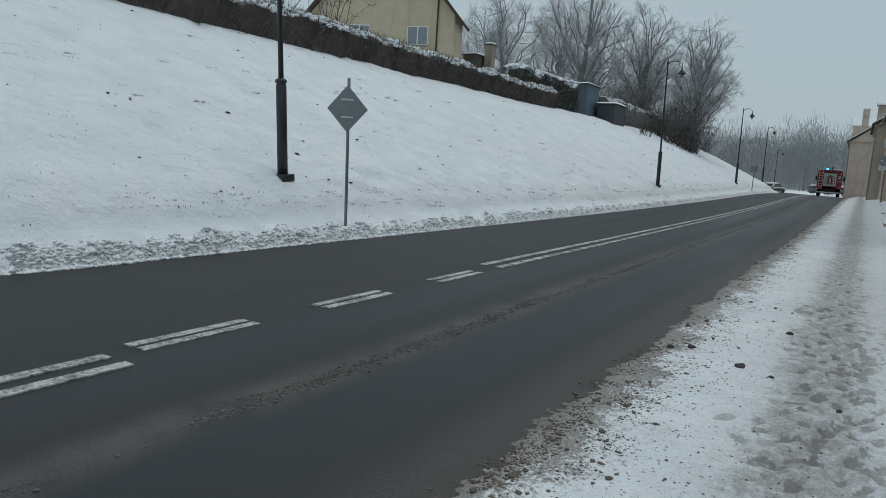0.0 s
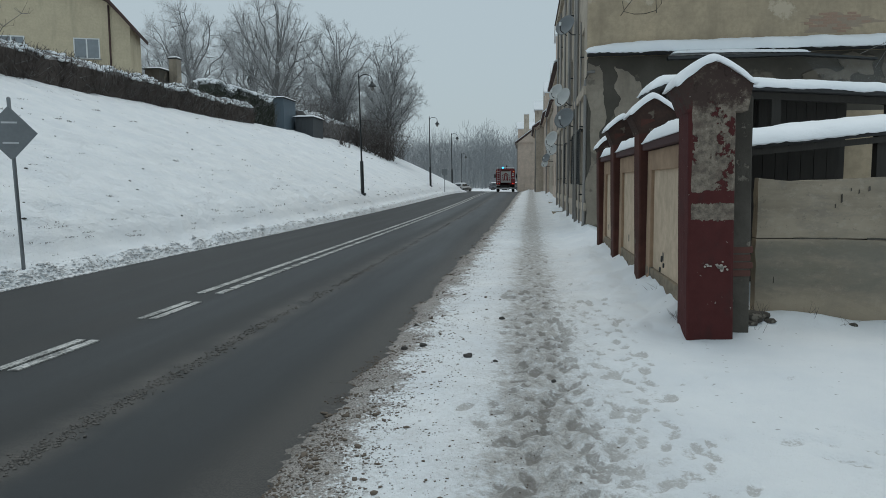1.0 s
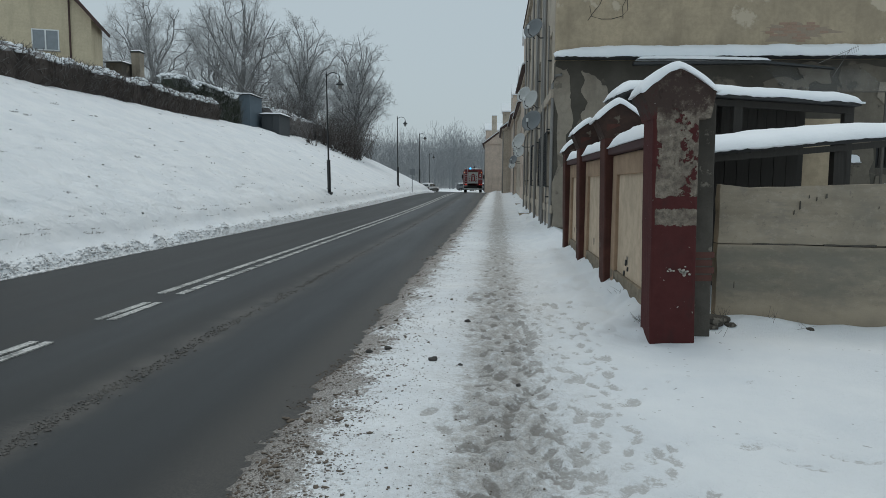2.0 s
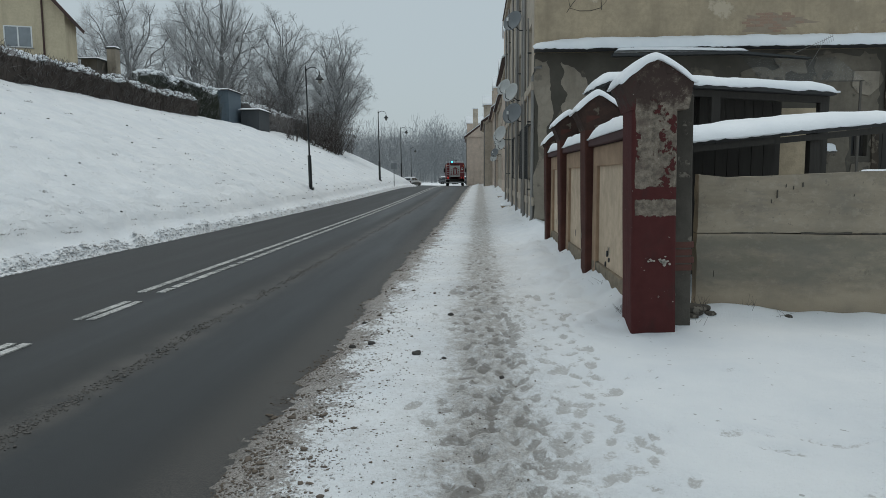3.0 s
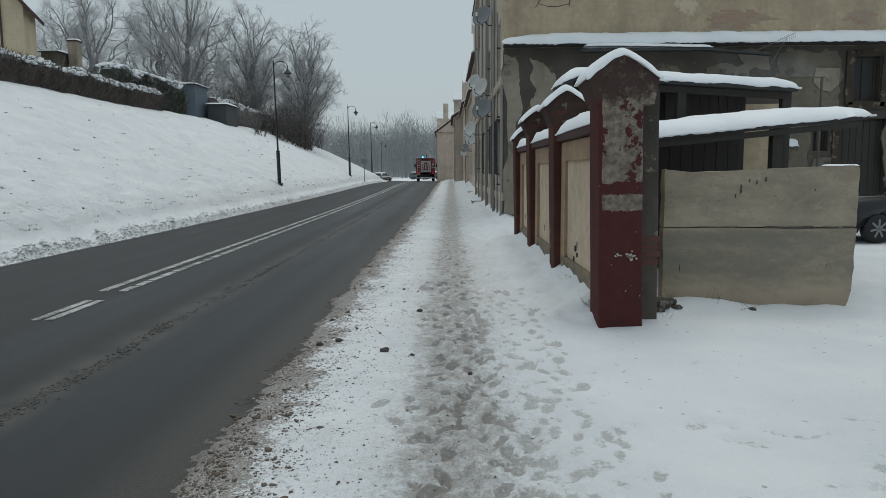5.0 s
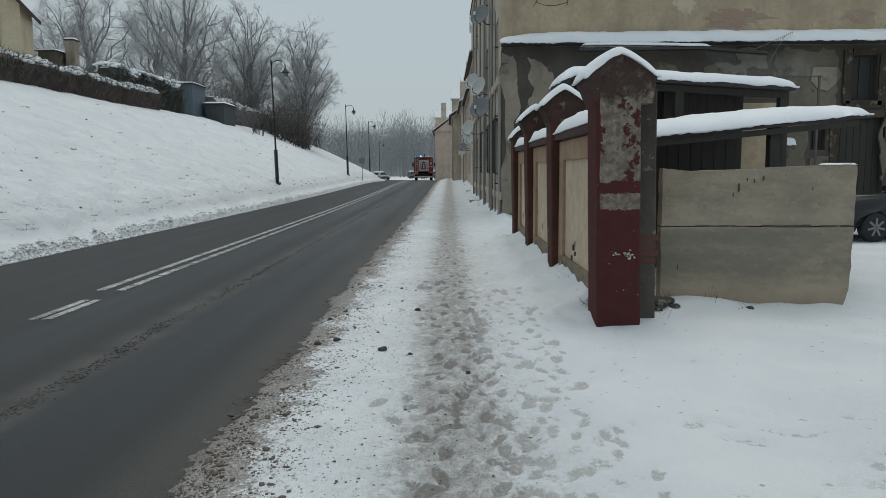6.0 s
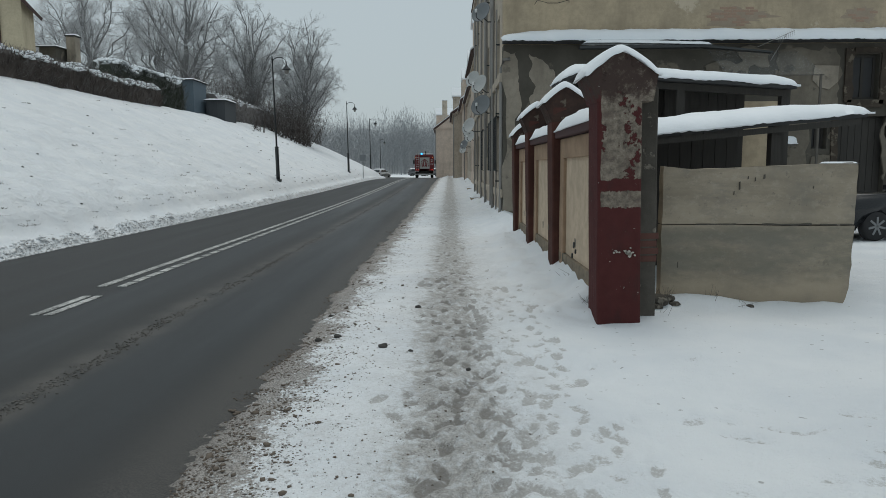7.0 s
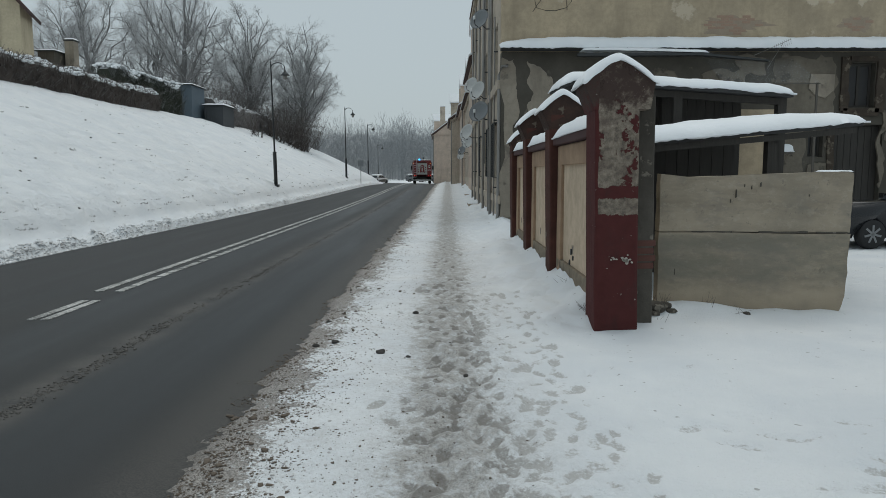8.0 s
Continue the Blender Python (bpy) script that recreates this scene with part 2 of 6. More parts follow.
def concrete_material():
    n = Nodes("stained_concrete")
    z = n.axis(2)
    st, fine = n.noise(1.6, 6, 0.65, stretch=(0.5, 1, 1.6)), n.noise(60, 5, 0.7)
    col = n.mix(n.step(st, 0.3, 0.7), (0.235, 0.20, 0.152), (0.375, 0.318, 0.243))
    rim = n.step(n.noise(3, 6, 0.7, stretch=(0.6, 1, 1.5)), 0.5, 0.64)
    col = n.mix(n.math("MULTIPLY", rim, 0.45), col, (0.21, 0.19, 0.165))
    scr = n.noise(11, 7, 0.75, stretch=(0.8, 1, 1.2))
    col = n.mix(n.math("MULTIPLY", n.step(scr, 0.52, 0.62), 0.35), col, (0.42, 0.37, 0.30))
    col = n.mix(n.math("MULTIPLY", n.step(n.noise(9, 7, 0.75), 0.58, 0.66), 0.5), col, (0.13, 0.115, 0.095))
    tan = n.math("MULTIPLY", n.math("SUBTRACT", 1.0, n.step(z, 0.15, 0.5)), 0.55)
    col = n.mix(tan, col, (0.40, 0.325, 0.235))
    damp = n.math("MULTIPLY", n.step(n.math("ADD", z, n.math("MULTIPLY", n.noise(2.4, 5, 0.65), 0.5)), 0.5, 0.72), n.math("SUBTRACT", 1.0, n.step(z, 0.9, 0.96)))
    col = n.mix(n.math("MULTIPLY", n.math("MULTIPLY", damp, n.step(n.noise(3.2, 6, 0.7, stretch=(0.5, 1, 1.4)), 0.34, 0.6)), 0.6), col, (0.165, 0.158, 0.128))
    blot = n.step(n.noise(0.9, 5, 0.6), 0.48, 0.62)
    col = n.mix(n.math("MULTIPLY", blot, 0.4), col, (0.20, 0.185, 0.155))
    n.bump(fine, 0.006, 0.5)
    return n.done(col, 0.88, 0, 0.2)


def wood_material(name, lo, hi):
    n = Nodes(name)
    g = n.noise(6, 6, 0.6, stretch=(6, 6, 0.4))
    col = n.mix(g, lo, hi)
    n.bump(g, 0.004)
    return n.done(col, 0.85)


def bark_material(name, lo, hi, snowy):
    """Bark with rime and snow on what faces up."""
    n = Nodes(name)
    g = n.noise(12, 5)
    col = n.mix(g, lo, hi)
    geo = n.t.nodes.new("ShaderNodeNewGeometry")
    sp = n.t.nodes.new("ShaderNodeSeparateXYZ")
    n.t.links.new(geo.outputs["Normal"], sp.inputs[0])
    up = n.math("MULTIPLY", n.step(sp.outputs[2], 0.35, 0.75), snowy)
    col = n.mix(up, col, (0.78, 0.81, 0.84))
    return n.done(col, 0.9, 0, 0.1)


def glass_material(name, tint=(0.03, 0.035, 0.04)):
    n = Nodes(name)
    return n.done(n.mix(n.noise(3), tint, tuple(v * 1.6 for v in tint)), 0.08, 0, 0.6)


def clear_sheet():
    n = Nodes("clear_plastic")
    n.b.inputs["Alpha"].default_value = 0.08
    return n.done(n.mix(n.noise(4), (0.5, 0.55, 0.58), (0.65, 0.7, 0.72)), 0.2)


CLEAR = clear_sheet()
SNOW, GROUND, ASPHALT, LINE = snow_material(), ground_material(), asphalt_material(), paint_line_material()
PILLAR, CONCRETE = pillar_material(), concrete_material()
DARKPILLAR = plaster("dark_brown_pillar_paint", (0.105, 0.046, 0.037), (0.068, 0.033, 0.027), (0.17, 0.15, 0.125), 0.66, 0.70, 2.2)
CREAM = plaster("cream_plaster", (0.53, 0.43, 0.30), (0.37, 0.305, 0.22), (0.54, 0.46, 0.35), 0.57, 0.61, 0.55)
GREYWALL = plaster("grey_plaster", (0.075, 0.068, 0.056), (0.115, 0.105, 0.088), (0.19, 0.165, 0.132), 0.57, 0.63, 0.6)
PALEPLASTER = plaster("pale_grey_plaster", (0.21, 0.184, 0.147), (0.15, 0.132, 0.107), (0.10, 0.09, 0.075), 0.58, 0.64, 1.1)
FACADE = plaster("facade_plaster", (0.58, 0.505, 0.415), (0.41, 0.355, 0.29), (0.31, 0.27, 0.225), 0.60, 0.66, 0.8)
# ochre plaster of the distant houses, made paler to hold the haze
FACADE2 = plaster("hazed_ochre_facade", (0.66, 0.54, 0.445), (0.52, 0.43, 0.355))
FENCEPANEL = plaster("ochre_panel_plaster", (0.62, 0.50, 0.375), (0.48, 0.385, 0.285), (0.20, 0.18, 0.15), 0.66, 0.70, 1.8)
FENCEFRAME = plaster("brown_panel_plaster", (0.42, 0.30, 0.205), (0.30, 0.21, 0.145))
FENCEFOOT = plaster("stained_fence_foot", (0.30, 0.245, 0.18), (0.15, 0.13, 0.10), (0.10, 0.095, 0.08), 0.54, 0.62, 2.6)
DARKRED = plain("dark_red_coping", (0.055, 0.02, 0.02), 0.8)
BRICK = plain("old_red_brick", (0.105, 0.046, 0.036), 0.9, grain=40, vary=0.4)
MORTAR = plain("old_lime_mortar", (0.33, 0.265, 0.20), 0.95, grain=25, vary=0.3)
PALEBRICK = plain("pale_worn_brick", (0.34, 0.23, 0.17), 0.9, grain=30, vary=0.45)
GREYPIER = plaster("grey_pier_plaster", (0.11, 0.10, 0.085), (0.07, 0.063, 0.054), (0.20, 0.18, 0.15), 0.58, 0.62, 2.5)
HOUSEWALL = plaster("yellow_house_render", (0.60, 0.52, 0.37), (0.53, 0.455, 0.325))
DARKWOOD = wood_material("dark_boards", (0.03, 0.028, 0.025), (0.06, 0.054, 0.047))
GREYWOOD = wood_material("weathered_timber", (0.07, 0.062, 0.054), (0.16, 0.145, 0.125))
ROOFFELT = plain("dark_roof_felt", (0.04, 0.04, 0.041), 0.8)
METAL = plain("dark_painted_metal", (0.034, 0.037, 0.039), 0.45, 0.2)
ZINC = plain("zinc_metal", (0.27, 0.26, 0.245), 0.6, 0.25)
ALU = plain("brushed_aluminium", (0.55, 0.56, 0.57), 0.4, 0.7)
GLASS = glass_material("dark_window_glass")
# pale blue tint paints the sky's reflection into the hill house panes
SKYGLASS = glass_material("sky_tinted_window_glass", (0.17, 0.19, 0.205))
WHITE = plain("white_paint", (0.72, 0.73, 0.72), 0.5)
DISH = plain("grey_dish_enamel", (0.50, 0.51, 0.50), 0.5)
DARKDISH = plain("slate_dish_enamel", (0.19, 0.205, 0.215), 0.5)
CHIP = plain("bare_lime_chip", (0.42, 0.38, 0.34), 0.9)
SIGNBACK = plain("grey_sign_back", (0.21, 0.225, 0.235), 0.5, 0.4)
ROOFTILE = plain("brown_roof_tile", (0.07, 0.04, 0.035), 0.8)
SLATEBOARD = plain("slate_grey_boards", (0.062, 0.068, 0.074), 0.7)
BLUESHED = plain("blue_grey_sheet_metal", (0.10, 0.135, 0.165), 0.6)
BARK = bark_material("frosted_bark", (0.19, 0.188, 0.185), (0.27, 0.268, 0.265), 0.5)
# frost colour raised further, so the twigs carry the haze before them
TWIG = bark_material("frosted_hazed_twigs", (0.37, 0.37, 0.37), (0.50, 0.50, 0.50), 0.6)
HEDGE = bark_material("brown_hedge_twigs", (0.066, 0.057, 0.052), (0.135, 0.115, 0.104), 0.3)
BRAMBLE = bark_material("grey_bramble_twigs", (0.12, 0.11, 0.105), (0.2, 0.19, 0.185), 0.4)
EVERGREEN = bark_material("dark_evergreen", (0.035, 0.04, 0.033), (0.065, 0.07, 0.055), 0.4)
CAPBRICK = plaster("sooty_cap_brick", (0.075, 0.045, 0.036), (0.045, 0.032, 0.028), (0.15, 0.125, 0.10), 0.60, 0.64, 4.0)
CORNERPLASTER = plaster("worn_corner_plaster", (0.36, 0.315, 0.255), (0.27, 0.235, 0.19), (0.19, 0.168, 0.138), 0.58, 0.64, 1.0)
SURROUND = plaster("brown_bare_surround", (0.085, 0.068, 0.053), (0.055, 0.045, 0.037), (0.15, 0.128, 0.10), 0.56, 0.62, 3.0)
# far wood and hill: distance haze mixed into the base colours as pale blue-grey
FARWOOD = bark_material("hazed_rimed_far_twigs", (0.27, 0.285, 0.295), (0.35, 0.365, 0.375), 0.12)
HILL = plain("hazed_wooded_slope", (0.37, 0.385, 0.395), 0.95, grain=0.9, vary=0.18, bumpy=0)
CLOD = plain("brown_grit", (0.135, 0.108, 0.085), 0.9, grain=60, vary=0.5)
DARKCLOD = plain("dark_frozen_slush", (0.052, 0.048, 0.044), 0.85, grain=60, vary=0.4)
RUBBER = plain("tyre_rubber", (0.018, 0.018, 0.019), 0.8)
TRUCKRED = plain("fire_red_paint", (0.20, 0.022, 0.026), 0.45, grain=3, vary=0.15, bumpy=0)
SHUTTER = plain("silver_shutter", (0.46, 0.47, 0.45), 0.45, 0.2)
CHASSIS = plain("dirty_black_chassis", (0.02, 0.019, 0.018), 0.8)
BLUELIGHT = glow("blue_beacon_light", (0.05, 0.45, 1.0), 3.0)
REDLIGHT = glow("red_tail_light", (1.0, 0.05, 0.03), 0.7)
AMBER = glow("amber_marker_light", (1.0, 0.35, 0.05), 0.6)
BLACKPAINT = plain("black_car_paint", (0.012, 0.013, 0.015), 0.25, grain=3, vary=0.1, bumpy=0)


# ---- mesh helpers ----
def mesh_ob(name, verts, faces, material, parent=None, label="", smooth=False):
    me = bpy.data.meshes.new(name)
    me.from_pydata([tuple(v) for v in verts], [], faces)
    me.materials.append(material)
    if smooth:
        me.polygons.foreach_set("use_smooth", [True] * len(me.polygons))
    me.update()
    ob = new(name, me)
    if parent:
        ob.parent = parent
    if label:
        ob["label"] = label
    return ob


def part(name, bm, material, parent=None, label="", smooth=False):
    """One bmesh as one mesh object, under a thing or a part."""
    bmesh.ops.recalc_face_normals(bm, faces=bm.faces)
    me = bpy.data.meshes.new(name)
    bm.to_mesh(me)
    bm.free()
    me.materials.append(material)
    if smooth:
        me.polygons.foreach_set("use_smooth", [True] * len(me.polygons))
    ob = new(name, me)
    if parent:
        ob.parent = parent
    if label:
        ob["label"] = label
    return ob


def thing(name, label, category, m=None, group="", kind=""):
    ob = new(name)
    if m is not None:
        ob.matrix_world = m
    return tagged(ob, label, category, group, kind)


def add_box(bm, x0, x1, y0, y1, z0, z1, bevel=0.0, m=None):
    r = bmesh.ops.create_cube(bm, size=1.0)
    vs = r["verts"]
    for v in vs:
        v.co = Vector(((x0 + x1) / 2 + v.co.x * (x1 - x0), (y0 + y1) / 2 + v.co.y * (y1 - y0), (z0 + z1) / 2 + v.co.z * (z1 - z0)))
    if bevel:
        es = list({e for v in vs for e in v.link_edges})
        out = bmesh.ops.bevel(bm, geom=es, offset=bevel, segments=2, affect="EDGES", profile=0.5)
        vs = list({v for f in out["faces"] for v in f.verts} | {v for v in vs if v.is_valid})
    if m is not None:
        bmesh.ops.transform(bm, matrix=m, verts=vs)
    return vs


def box(x0, x1, y0, y1, z0, z1, bevel=0.0):
    bm = bmesh.new()
    add_box(bm, x0, x1, y0, y1, z0, z1, bevel)
    return bm


def rough_up(bm, amount, scale, cuts=0):
    """Uneven, worn faces: cut finer and push about by noise."""
    if cuts:
        bmesh.ops.subdivide_edges(bm, edges=bm.edges[:], cuts=cuts, use_grid_fill=True)
    for v in bm.verts:
        d = noise.noise_vector(v.co * scale)
        v.co += d * amount
    return bm


def prism(points, axis, a, b):
    """A polygon in the plane across axis ('x', 'y' or 'z'), drawn out from a to b."""
    bm = bmesh.new()

    def at(p, c):
        return {"x": (c, p[0], p[1]), "y": (p[0], c, p[1]), "z": (p[0], p[1], c)}[axis]
    lo = [bm.verts.new(at(p, a)) for p in points]
    hi = [bm.verts.new(at(p, b)) for p in points]
    bm.faces.new(lo)
    bm.faces.new(hi)
    for i in range(len(points)):
        j = (i + 1) % len(points)
        bm.faces.new((lo[i], lo[j], hi[j], hi[i]))
    return bm


def tube(points, radius, sides=8, bm=None):
    """A tube along points; radius is one number or one for each point."""
    bm = bm or bmesh.new()
    pts = [Vector(p) for p in points]
    rad = radius if isinstance(radius, (list, tuple)) else [radius] * len(pts)
    rings = []
    for i, p in enumerate(pts):
        d = (pts[min(i + 1, len(pts) - 1)] - pts[max(i - 1, 0)]).normalized()
        u = d.orthogonal().normalized() if abs(d.z) < 0.9 else Vector((1, 0, 0))
        u = (u - d * u.dot(d)).normalized()
        w = d.cross(u)
        rings.append([bm.verts.new(p + (u * math.cos(a) + w * math.sin(a)) * rad[i]) for a in (k * math.tau / sides for k in range(sides))])
    for r, s in zip(rings, rings[1:]):
        for k in range(sides):
            bm.faces.new((r[k], r[(k + 1) % sides], s[(k + 1) % sides], s[k]))
    bm.faces.new(rings[0])
    bm.faces.new(rings[-1])
    return bm


def lathe(profile, sides=16, m=None):
    """Radius and height pairs turned round z."""
    bm = bmesh.new()
    rings = [[bm.verts.new((max(r, 0.001) * math.cos(k * math.tau / sides), max(r, 0.001) * math.sin(k * math.tau / sides), z)) for k in range(sides)] for r, z in profile]
    for r, s in zip(rings, rings[1:]):
        for k in range(sides):
            bm.faces.new((r[k], r[(k + 1) % sides], s[(k + 1) % sides], s[k]))
    bm.faces.new(rings[0])
    bm.faces.new(rings[-1])
    if m is not None:
        bmesh.ops.transform(bm, matrix=m, verts=bm.verts[:])
    return bm


def snow_cap(x0, x1, y0, y1, base, thick, nx=24, ny=10, droop=0.02, seed=0.0):
    """A pillow of snow over a rectangle; base(x, y) is the height that it lies on."""
    bm = bmesh.new()
    top, bot = [], []
    for j in range(ny + 1):
        a, b = [], []
        for i in range(nx + 1):
            u, v = i / nx, j / ny
            x, y = x0 + (x1 - x0) * u, y0 + (y1 - y0) * v
            ex, ey = 1 - abs(2 * u - 1) ** 9, 1 - abs(2 * v - 1) ** 4
            full = max(0.0, ex * ey) ** 0.45
            w = noise.noise(Vector((x * 1.7 + seed, y * 1.7, seed))) * 0.22 + noise.noise(Vector((x * 7 + seed, y * 7, 2.0))) * 0.07
            rim = noise.noise(Vector((x * 5, y * 5, seed + 9))) * 0.018
            z = base(x, y)
            a.append(bm.verts.new((x, y + (rim if j in (0, ny) else 0), z + 0.004 + thick * full * (1 + w))))
            b.append(bm.verts.new((x, y + (rim if j in (0, ny) else 0), z - (droop * (0.5 + 0.6 * noise.noise(Vector((x * 2.1, y * 2.1, seed))) + 0.5 * noise.noise(Vector((x * 13, y * 13, seed)))) if j in (0, ny) or i in (0, nx) else 0) + 0.003)))
        top.append(a)
        bot.append(b)
    for g in (top, bot):
        for j in range(ny):
            for i in range(nx):
                bm.faces.new((g[j][i], g[j][i + 1], g[j + 1][i + 1], g[j + 1][i]))
    for i in range(nx):
        bm.faces.new((top[0][i], top[0][i + 1], bot[0][i + 1], bot[0][i]))
        bm.faces.new((top[ny][i], top[ny][i + 1], bot[ny][i + 1], bot[ny][i]))
    for j in range(ny):
        bm.faces.new((top[j][0], top[j + 1][0], bot[j + 1][0], bot[j][0]))
        bm.faces.new((top[j][nx], top[j + 1][nx], bot[j + 1][nx], bot[j][nx]))
    return bm


def sticks(name, segs, material, parent=None, label="", sides=3):
    """Many tapered sticks (p, q, r, s) as one mesh."""
    a = np.array([s[0] for s in segs], float)
    b = np.array([s[1] for s in segs], float)
    ra, rb = np.array([s[2] for s in segs]), np.array([s[3] for s in segs])
    d = b - a
    d /= np.linalg.norm(d, axis=1, keepdims=True) + 1e-9
    ref = np.where(np.abs(d[:, 2:]) < 0.9, np.array([[0, 0, 1.0]]), np.array([[1.0, 0, 0]]))
    u = np.cross(d, ref)
    u /= np.linalg.norm(u, axis=1, keepdims=True)
    w = np.cross(d, u)
    rows = []
    for base, r in ((a, ra), (b, rb)):
        for k in range(sides):
            t = k * math.tau / sides
            rows.append(base + (u * math.cos(t) + w * math.sin(t)) * r[:, None])
    v = np.stack(rows, 1).reshape(-1, 3)
    n = len(segs)
    o = np.arange(n)[:, None] * 2 * sides
    quads = np.concatenate([o + np.array([[k, (k + 1) % sides, sides + (k + 1) % sides, sides + k]]) for k in range(sides)], 0)
    me = bpy.data.meshes.new(name)
    me.vertices.add(len(v))
    me.vertices.foreach_set("co", v.ravel())
    me.loops.add(len(quads) * 4)
    me.loops.foreach_set("vertex_index", quads.ravel())
    me.polygons.add(len(quads))
    me.polygons.foreach_set("loop_start", np.arange(len(quads)) * 4)
    me.update(calc_edges=True)
    me.validate()
    me.materials.append(material)
    ob = new(name, me)
    if parent:
        ob.parent = parent
    if label:
        ob["label"] = label
    return ob


# ---- lie of the land ----
def bend(y):
    """Sideways shift of the street: it swings left past the crest."""
    return -0.008 * np.clip(np.asarray(y, float) - 88, 0, 62) ** 2


def drift(y):
    """The pavement edge and the house fronts draw slowly away to the right."""
    return 0.007 * np.clip(np.asarray(y, float) - 8, 0, 85)


def swell(y):
    """The street climbs a little in the middle distance."""
    return 0.38 * np.exp(-((np.asarray(y, float) - 75) / 30) ** 2)


_w = np.random.RandomState(2)
WAVES = [[(_w.uniform(0, math.tau), _w.uniform(0, math.tau), _w.uniform(0.6, 1.6)) for _ in range(6)] for _ in range(24)]


def wave(x, y, s, seed=0):
    """Cheap smooth noise for arrays, about -1 to 1."""
    out = 0
    for a, ph, f in WAVES[seed]:
        f = f * s
        out = out + np.sin((x * math.cos(a) + y * math.sin(a)) * f + ph)
    return out / 3.2


BANK_U = [-1, 0.5, 0.6, 0.74, 0.9, 1.0, 1.2, 1.42, 1.95, 3.0, 6.0, 11.4, 12.6, 15.0, 30.0, 90.0, 500.0]
BANK_Z = [-0.08, -0.05, 0.13, 0.24, 0.17, 0.24, 0.36, 0.64, 1.02, 1.50, 2.98, 5.45, 5.85, 6.1, 7.0, 9.0, 22.0]


# foot marks: place, turn, half length, depth
_r = random.Random(4)
PRINTS = []
for _ in range(400):
    fy = _r.uniform(-5, 1.6) if _r.random() < 0.2 else 1.6 * (16 / 1.6) ** _r.random()
    fx = _r.choice((_r.gauss(0.05, 0.22), _r.gauss(0.05, 0.25), _r.gauss(0.75, 0.3) + 0.05))
    if fx < 0.35 or all(math.hypot(fx - q[0], (fy - q[1]) * 0.6) > 0.13 for q in PRINTS if abs(q[1] - fy) < 0.3):
        PRINTS.append((fx, fy, _r.gauss(0, 0.35), _r.uniform(0.07, 0.105), _r.uniform(0.012, 0.03)))
for k in range(26):
    PRINTS.append((_r.uniform(1.1, 3.6), _r.uniform(2.2, 6.2), _r.gauss(0.9, 0.6), _r.uniform(0.11, 0.15), _r.uniform(0.008, 0.02)))


for k in range(520):
    fx, fy = 0.28 + 0.72 * _r.random() ** 1.3, 1.6 * (9 / 1.6) ** _r.random()
    if all(math.hypot(fx - q[0], (fy - q[1]) * 0.6) > 0.08 for q in PRINTS if abs(q[1] - fy) < 0.3):
        PRINTS.append((fx, fy, _r.gauss(0.05, 0.35), _r.uniform(0.08, 0.14), _r.uniform(0.012, 0.028)))
for k in range(16):
    PRINTS.append((_r.uniform(1.5, 3.0), _r.uniform(3.2, 4.3), _r.gauss(1.3, 0.4), _r.uniform(0.08, 0.15), _r.uniform(0.02, 0.03)))


def print_wear(x, y):
    """How much a place has been stepped on, 0 to 1."""
    out = np.zeros_like(x)
    for fx, fy, fa, fl, fd in PRINTS:
        dx, dy = x - fx, y - fy
        ca, sa = math.cos(fa), math.sin(fa)
        q = ((dx * ca + dy * sa) / (0.46 * fl)) ** 2 + ((dy * ca - dx * sa) / fl) ** 2
        out = np.maximum(out, np.exp(-q ** 2) * (0.25 + fd * 22 if fx < 0.4 else fd * 24 if fx < 1.1 else fd * 15))
    return out


